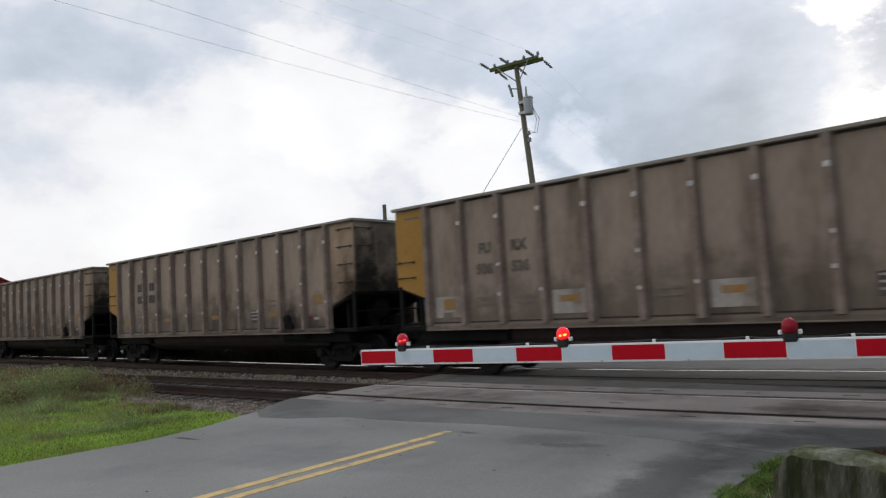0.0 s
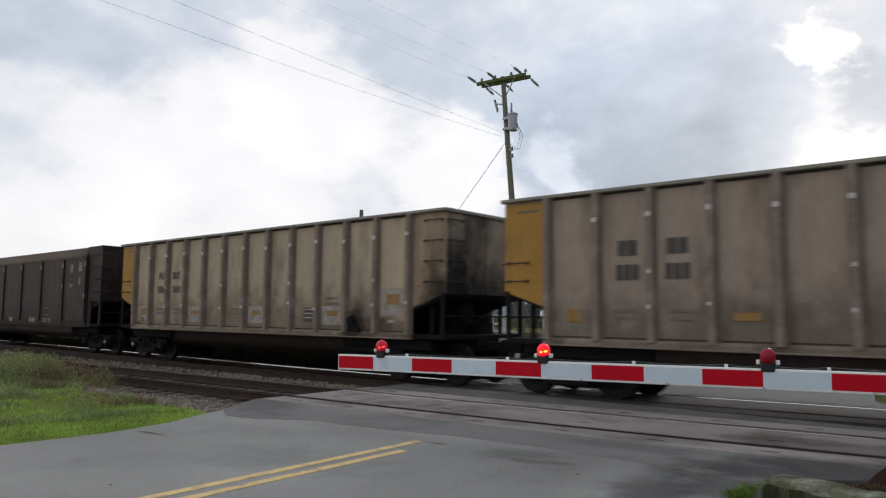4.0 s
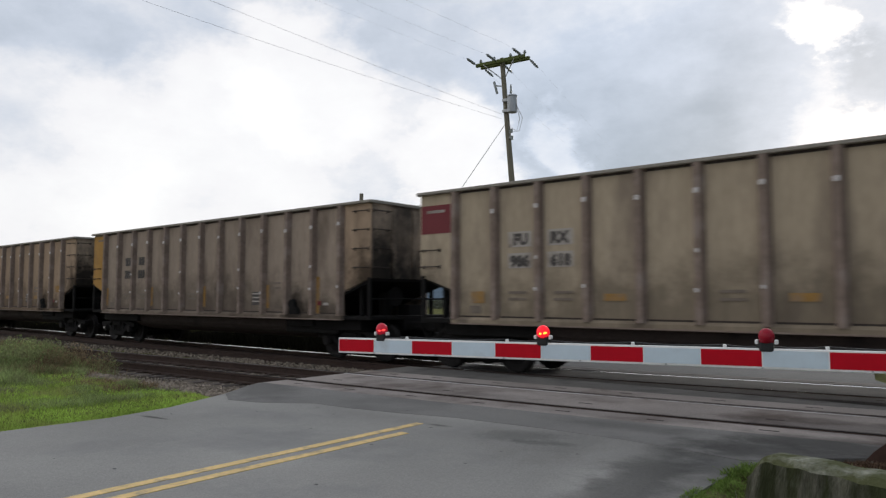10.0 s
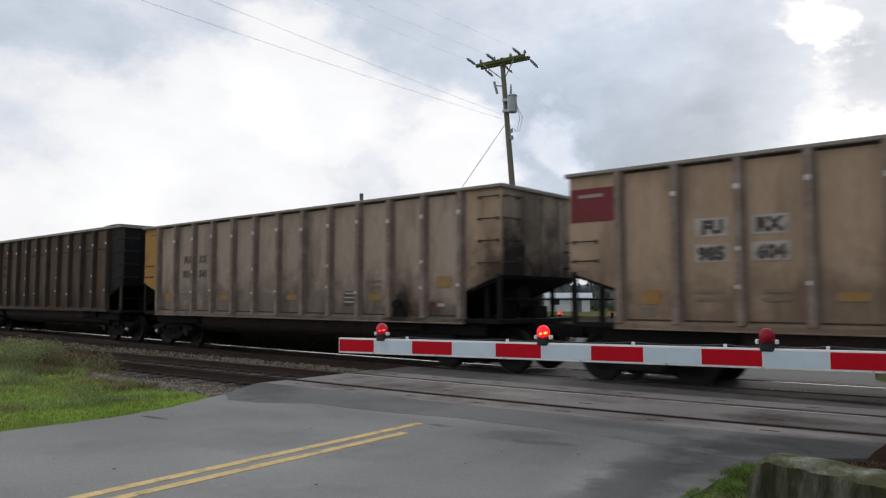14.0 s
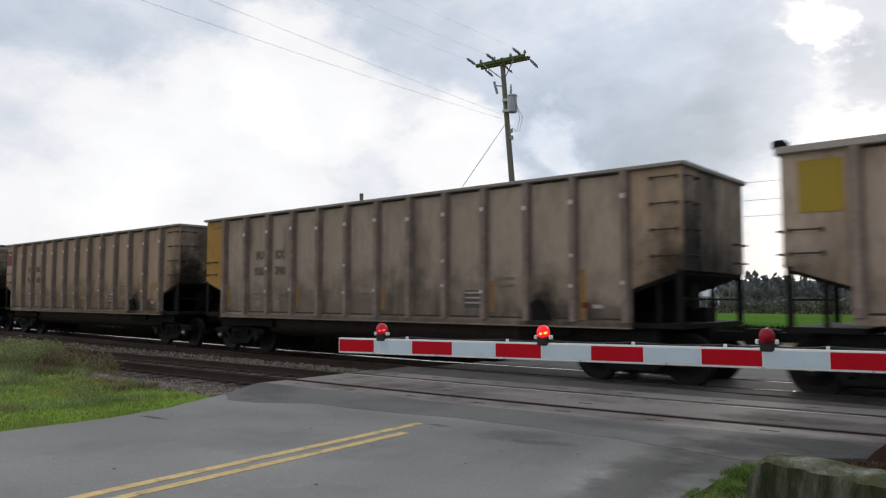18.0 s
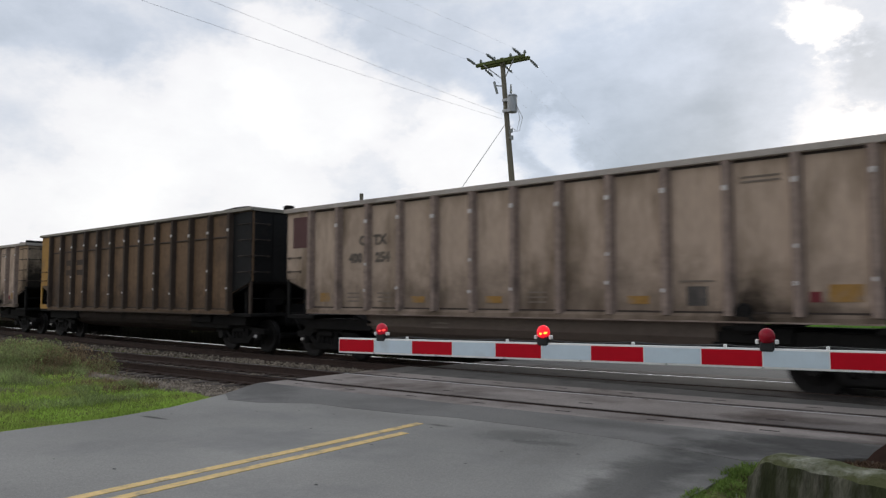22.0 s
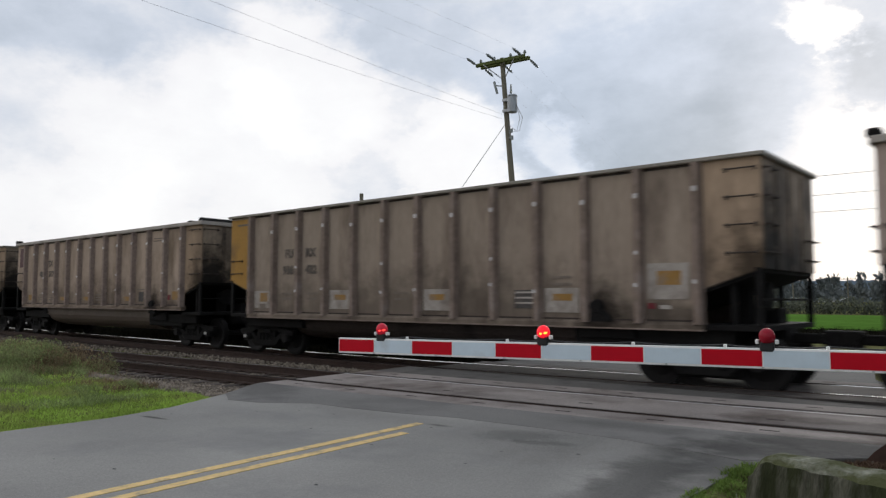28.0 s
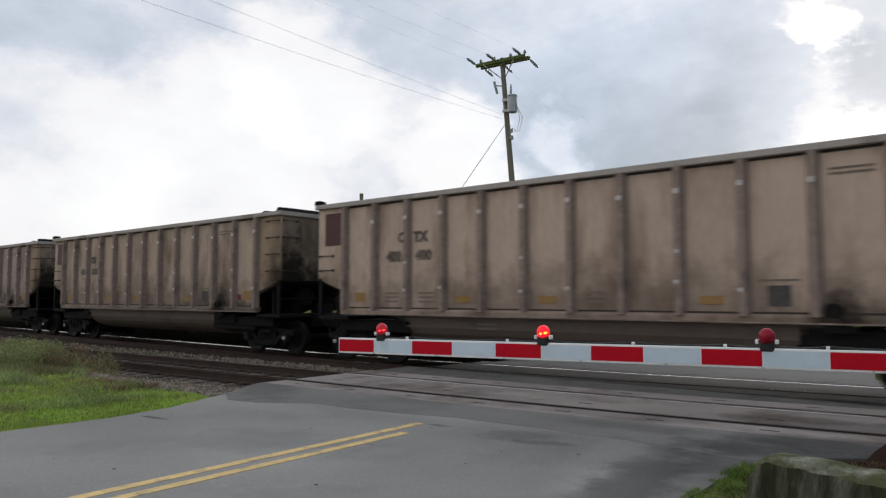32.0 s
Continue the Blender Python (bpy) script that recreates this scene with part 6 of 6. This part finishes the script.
# ---- poles and wires beyond the train ----
def utility_pole():
    top = Vector((-13.46, 18.5, 9.25))
    foot = Vector((-12.58, 18.5, -0.4))

    def on(z):
        return foot.lerp(top, (z - foot.z) / (top.z - foot.z))
    pole = thing("utility_pole", "weathered wooden utility pole with mossy double crossarm", "utility pole", at=Matrix.Translation(foot))
    inv = Matrix.Translation(-foot)

    def add(name, bm, mat, label=""):
        bmesh.ops.transform(bm, matrix=inv, verts=bm.verts)
        return part(name, bm, mat, pole, label)
    bm = bmesh.new()
    for a, b in ((-0.4, 3), (3, 6), (6, 9.12)):
        rod(bm, on(a), on(b), 0.118 - 0.0048 * a, 0.118 - 0.0048 * b, seg=14)
    add("shaft", bm, "pole_wood")
    c = on(9.0)
    for dy in (-0.13, 0.13):
        bm = bmesh.new()
        box(bm, -0.95, 0.95, dy - 0.045, dy + 0.045, -0.058, 0.058, bevel=0.012)
        bmesh.ops.transform(bm, matrix=Matrix.Translation(c) @ pose(0, 0, 0, 0, 2.2, 0), verts=bm.verts)
        add("crossarm", bm, "mossy_wood", "mossy green crossarm")
    for x, s in ((-0.86, -1), (-0.32, 1), (0.32, -1), (0.86, 1)):
        p = c + Vector((x, 0, -0.04 * x + 0.07))
        bm = bmesh.new()
        rod(bm, p, p + Vector((0, 0, 0.07)), 0.02, seg=6)
        lathe(bm, [(0.03, 0.05), (0.05, 0.07), (0.05, 0.10), (0.035, 0.115), (0.04, 0.14), (0.02, 0.16)], 10, Matrix.Translation(p))
        add("pin_insulator", bm, "insulator")
    for x in (-0.89, -0.11, 0.89):
        p = c + Vector((x, 0, -0.04 * x))
        for s in (-1, 1):
            bm = bmesh.new()
            q = p + Vector((0, s * 0.70, 0.10 if s < 0 else -0.16))
            rod(bm, p + Vector((0, s * 0.2, 0)), q, 0.02, seg=6)
            for k in range(4):
                r = (p + Vector((0, s * 0.2, 0))).lerp(q, 0.25 + 0.18 * k)
                rod(bm, r, r + (q - p).normalized() * 0.05, 0.05, 0.034, seg=8)
            add("strain_insulator", bm, "insulator")
    # braces, cut-out, transformer and its leads
    bm = bmesh.new()
    rod(bm, c + Vector((-0.6, -0.2, -0.02)), on(8.4), 0.018, seg=6)
    rod(bm, c + Vector((0.6, -0.2, -0.06)), on(8.4), 0.018, seg=6)
    add("brace", bm, "galvanised")
    bm = bmesh.new()
    a = on(8.2)
    rod(bm, a, a + Vector((-0.28, -0.05, 0.06)), 0.02, seg=6)
    rod(bm, a + Vector((-0.24, -0.05, -0.2)), a + Vector((-0.36, -0.05, 0.20)), 0.042, seg=8)
    add("fuse_cutout", bm, "insulator")
    t = on(7.55) + Vector((0.32, -0.1, 0))
    bm = bmesh.new()
    lathe(bm, [(0.02, -0.28), (0.14, -0.275), (0.152, -0.25), (0.152, 0.22), (0.162, 0.23), (0.162, 0.26), (0.13, 0.285), (0.02, 0.30)], 18, Matrix.Translation(t))
    add("transformer_can", bm, "transformer", "grey transformer can")
    bm = bmesh.new()
    rod(bm, t + Vector((-0.05, 0, 0.34)), t + Vector((-0.05, 0, 0.62)), 0.04, 0.025, seg=8)
    add("bushing", bm, "insulator")
    add("bracket", boxes((t.x - 0.36, t.x - 0.1, t.y - 0.05, t.y + 0.12, t.z - 0.22, t.z - 0.14), (t.x - 0.36, t.x - 0.1, t.y - 0.05, t.y + 0.12, t.z + 0.12, t.z + 0.2)), "galvanised")
    for r, z in ((0.26, 6.6), (0.16, 6.8)):
        pts = [t + Vector((0.15, 0, -0.05)), t + Vector((r + 0.12, 0, -0.5)), t + Vector((r, 0, -0.9)), on(z) + Vector((0.12, -0.1, 0.1)), on(z) + Vector((0.12, -0.1, -0.15))]
        add("lead", tube(bmesh.new(), pts, 0.010), "wire")
    for z in (6.7, 6.48):
        p = on(z) + Vector((0.12, -0.1, 0))
        add("bracket_insulator", rod(rod(bmesh.new(), p, p + Vector((0.1, 0, 0)), 0.03, seg=6), p + Vector((0.08, 0, -0.06)), p + Vector((0.08, 0, 0.06)), 0.05, seg=8), "insulator")
    return c, on


POLE_TOP, pole_at = utility_pole()


def cable(name, a, b, sag, r, mat, label):
    ob = new(name, finish(name, tube(bmesh.new(), slung(a, b, sag, 20), r), mat))
    return tagged(ob, label, "wire", "overhead wires")


for dx in (-0.89, -0.11, 0.89):
    p = POLE_TOP + Vector((dx, 0, 0.1))
    cable("overhead_wire", p + Vector((0, -0.70, 0)), (p.x - 0.3, -8, 9.95), 0.25, 0.0015, "wire", "thin overhead wire running from the wooden pole")
    cable("overhead_wire", p + Vector((0, 0.70, -0.26)), (-38.5 + dx, 110, 6.4), 0.9, 0.0012, "wire", "thin overhead wire running from the wooden pole")
cable("overhead_wire", pole_at(7.13) + Vector((-0.1, -0.1, 0)), (-17.5, -8, 9.8), 0.3, 0.0032, "wire", "low overhead cable slung from the wooden pole")
cable("overhead_wire", pole_at(7.28) + Vector((-0.1, -0.1, 0)), (-17.5, -8, 10.7), 0.15, 0.0032, "wire", "low overhead cable slung from the wooden pole")
cable("guy_wire", pole_at(7.05), (-20.3, 18.5, -0.3), 0.0, 0.010, "wire", "taut guy wire from the wooden pole to the ground")


def small_pole(x, y, top, r, arm, label):
    pole = thing("utility_pole", label, "utility pole", "far poles", at=pose(x, y, -0.4))
    part("shaft", rod(bmesh.new(), (0, 0, 0), (0, 0, top + 0.4), r * 1.25, r, seg=10), "pole_wood", pole)
    if arm:
        part("crossarm", boxes((-arm, arm, -0.05, 0.05, top - 0.10, top), bevel=0.01), "pole_wood", pole)
        for dx in (-arm * 0.9, -arm * 0.4, arm * 0.4, arm * 0.9):
            part("insulator", rod(bmesh.new(), (dx, 0, top), (dx, 0, top + 0.28), 0.06, 0.04, seg=6), "insulator", pole)


small_pole(-23.7, 22.0, 6.12, 0.085, 0, "short weathered wooden pole beside the track")
small_pole(16.0, 22.0, 6.2, 0.10, 0, "weathered wooden pole beside the track")
for z, e, sag in ((5.5, 5.5, 0.62), (4.95, 4.95, 0.6), (4.48, 4.48, 0.6)):
    cable("overhead_wire", (-23.7, 22.0, z), (16.0, 22.0, e), sag, 0.007, "wire", "wire slung along the track between short poles")
small_pole(-32.4, 120.0, 7.15, 0.075, 1.5, "thin utility pole standing in the far field")
small_pole(-31.1, 150.0, 5.7, 0.09, 1.4, "thin utility pole standing beside the far road")
small_pole(-38.5, 110.0, 6.4, 0.08, 1.7, "wooden utility pole with a wide crossarm beyond the field")
small_pole(-17.5, -8.0, 10.8, 0.15, 1.4, "weathered wooden utility pole with a crossarm beside the road")
cable("overhead_wire", (-38.5, 110.0, 1.0), (-32.4, 120.0, 1.8), 0.5, 0.045, "wire_pale", "pale cable slung low between far poles")
cable("overhead_wire", (-32.4, 120.0, 1.8), (-31.1, 150.0, 1.8), 0.7, 0.045, "wire_pale", "pale cable slung low between far poles")


# ---- trees, hedge and houses beyond the field ----
def broad_tree(seed, h):
    rng = random.Random(seed)
    tree = thing("tree", "bushy green tree beyond the field, coloured pale with haze", "tree", "trees beyond the field")
    bm = rod(bmesh.new(), (0, 0, -0.4), (0, 0, h * 0.55), 0.05 * h * 0.6, 0.02 * h * 0.6, seg=8)
    clouds = []
    for _ in range(18):
        a, r = rng.uniform(0, 6.28), rng.uniform(0.08, 0.30) * h
        c = Vector((r * np.cos(a), r * np.sin(a), h * rng.uniform(0.16, 0.86)))
        rod(bm, (0, 0, min(c.z * 0.6, h * 0.5)), c, 0.01 * h, 0.004 * h, seg=5)
        clouds.append(leaf_cloud(rng, c, h * rng.uniform(0.12, 0.2), 170, 0.026 * h))
    part("trunk", bm, "bark", tree)
    v, f = join_clouds(clouds)
    part("crown", from_arrays("crown", v, f, "leaf"), None, tree)
    return tree


def conifer(seed, h):
    rng = random.Random(seed)
    tree = thing("conifer", "tall conifer beyond the field, coloured pale with haze", "tree", "trees beyond the field")
    part("trunk", rod(bmesh.new(), (0, 0, -0.4), (0, 0, h), 0.018 * h, 0.003 * h, seg=7), "bark", tree)
    clouds = []
    for k in range(13):
        z = h * (0.14 + 0.85 * k / 13)
        r = 0.19 * h * (1 - k / 13.5) * rng.uniform(0.75, 1.15)
        for j in range(6):
            a = rng.uniform(0, 6.28)
            clouds.append(leaf_cloud(rng, (0.6 * r * np.cos(a), 0.6 * r * np.sin(a), z - 0.1 * r), 0.45 * r + 0.05, 16, 0.02 * h + 0.12 * r))
    v, f = join_clouds(clouds)
    part("crown", from_arrays("crown", v, f, "needle"), None, tree)
    return tree


def build_trees():
    rng = random.Random(5)
    broad = [broad_tree(21, 4.7), broad_tree(22, 5.3)]
    pines = [conifer(31, 5.2), conifer(32, 6.4)]
    spots = [(-49.6, 142), (-46.0, 138), (-42.6, 141), (-47.0, 146), (-44.2, 148), (-51.0, 150), (-41.5, 146), (-57.0, 160), (-47.5, 152)]
    spots += [(-0.685 * y + 0.021 * k * y, y) for k, y in enumerate((171, 166, 178, 169, 174, 165, 180, 172, 168))]
    for _ in range(6):
        y = rng.uniform(130, 250)
        spots.append((rng.uniform(-0.62, -0.38) * y, y))
    for i, (x, y) in enumerate(spots):
        src = (broad + pines)[i % 4]
        m = pose(x, y, -0.3, 0, 0, rng.uniform(0, 360))
        if i < 4:
            src.matrix_basis = m
        else:
            copy_thing(src, m)
    # hedge along the field's end
    clouds = []
    for i in range(150):
        x = -128 + 0.92 * i
        for z in (0.1, 0.5, 0.9):
            clouds.append(leaf_cloud(rng, (x + rng.uniform(-0.4, 0.4), 100 + rng.uniform(-1.5, 1.5), z * rng.uniform(0.8, 1.15)), 0.85, 46, 0.22))
    v, f = join_clouds(clouds)
    setting("hedge", from_arrays("hedge", v, f, "hedge"), None, "dark green hedge along the end of the field", "hedge", kind="stuff")
    # far woods below the ridge
    clouds = []
    for i in range(420):
        y = rng.uniform(300, 640)
        x = rng.uniform(-0.72, 0.0) * y
        h = rng.uniform(7, 14)
        for k in range(4):
            clouds.append(leaf_cloud(rng, (x, y, h * (0.25 + 0.2 * k)), h * 0.24 * (1 - 0.18 * k), 12, 1.3))
    v, f = join_clouds(clouds)
    setting("far_woods", from_arrays("far_woods", v, f, "needle"), None, "far woods below the ridge, coloured pale with haze", "woods", kind="stuff")


build_trees()


def house(x, y, w, d, h, rise, wall, roof, turn, label):
    hs = thing("house", label, "house", "houses beyond the tracks", at=pose(x, y, -0.33, 0, 0, turn))
    part("wall", boxes((-w / 2, w / 2, -d / 2, d / 2, 0, h)), wall, hs)
    bm = bmesh.new()
    prism(bm, [(-d / 2 - 0.4, h - 0.1), (0, h + rise), (d / 2 + 0.4, h - 0.1), (d / 2 + 0.4, h + 0.08), (0, h + rise + 0.2), (-d / 2 - 0.4, h + 0.08)], "x", -w / 2 - 0.4, w / 2 + 0.4)
    part("roof", bm, roof, hs)
    bm = bmesh.new()
    prism(bm, [(-d / 2, h - 0.05), (d / 2, h - 0.05), (0, h + rise)], "x", -w / 2 + 0.02, w / 2 - 0.02)
    part("gable", bm, wall, hs)
    n = max(2, int(w / 3))
    for i in range(n):
        u = -w / 2 + w * (i + 0.5) / n
        if i == n // 2:
            dr = part("door", boxes((u - 0.5, u + 0.5, -d / 2 - 0.03, -d / 2 + 0.02, 0, 2.05)), "house_roof", hs, "dark door")
        else:
            fr = part("window", boxes((u - 0.7, u + 0.7, -d / 2 - 0.04, -d / 2 + 0.02, 0.9, 2.1)), "gate_edge", hs, "white-framed window")
            part("pane", boxes((u - 0.62, u + 0.62, -d / 2 - 0.05, -d / 2 - 0.035, 0.97, 2.03)), "glass_dark", fr)


house(-57.3, 95.0, 6.6, 5.5, 1.95, 0.6, "house_white", "roof_pale", 31, "low white house with a pale roof")
house(-116.5, 31.0, 8.0, 7.0, 7.9, 1.9, "barn_red", "barn_red", 164, "tall red barn beyond the train")
house(-58.3, 150.0, 5.5, 6.0, 2.4, 1.6, "house_white", "roof_pale", 3, "small white house with a pale metal roof")


# ---- what moves: the train rolls past, its wheels turn, the gate lamps flash in turn ----
def motions():
    stops = [float(s) for s in range(33)]
    for k, car in CARS:
        walk(car, [(t, pose(FIRST + PITCH * k + train_at(t), TRAIN_TRACK, 0)) for t in stops])
        seen = [i / FPS for i in range(32 * FPS + 1) if -62 < FIRST + PITCH * k + train_at(i / FPS) < 0]
        if not seen:
            continue
        times = ([0.0] if seen[0] > 0 else []) + seen + ([32.0] if seen[-1] < 32 else [])
        for truck in [o for o in car.children if o.name.startswith("truck")]:
            for axle in [o for o in truck.children if o.name.startswith("wheelset")]:
                p = axle.matrix_basis.translation.copy()
                walk(axle, [(t, pose(p.x, p.y, p.z, 0, math.degrees(train_at(min(max(t, seen[0]), seen[-1])) / WHEEL_R) % 360, 0)) for t in times])
    for i, (drum, aim) in enumerate(LAMPS):
        if i % 3 == 0:        # the lamp at the tip burns steadily
            drum.matrix_basis = drum.matrix_basis @ pose(0, 0, 0, 0, 0, aim)
            continue
        p = drum.matrix_basis.translation.copy()
        lit_first = (i % 3 == 1) == (i < 3)
        turn = aim + (0 if lit_first else 180)
        rows = [(0.0, pose(p.x, p.y, p.z, 0, 0, turn % 360))]
        t = 0.25
        while t < 32:
            for k in range(4):
                rows.append((t - 0.067 + k / 30, pose(p.x, p.y, p.z, 0, 0, (turn + 60 * k) % 360)))
            turn += 180
            t += 0.5
        rows.append((32.0, pose(p.x, p.y, p.z, 0, 0, turn % 360)))
        walk(drum, rows)


motions()
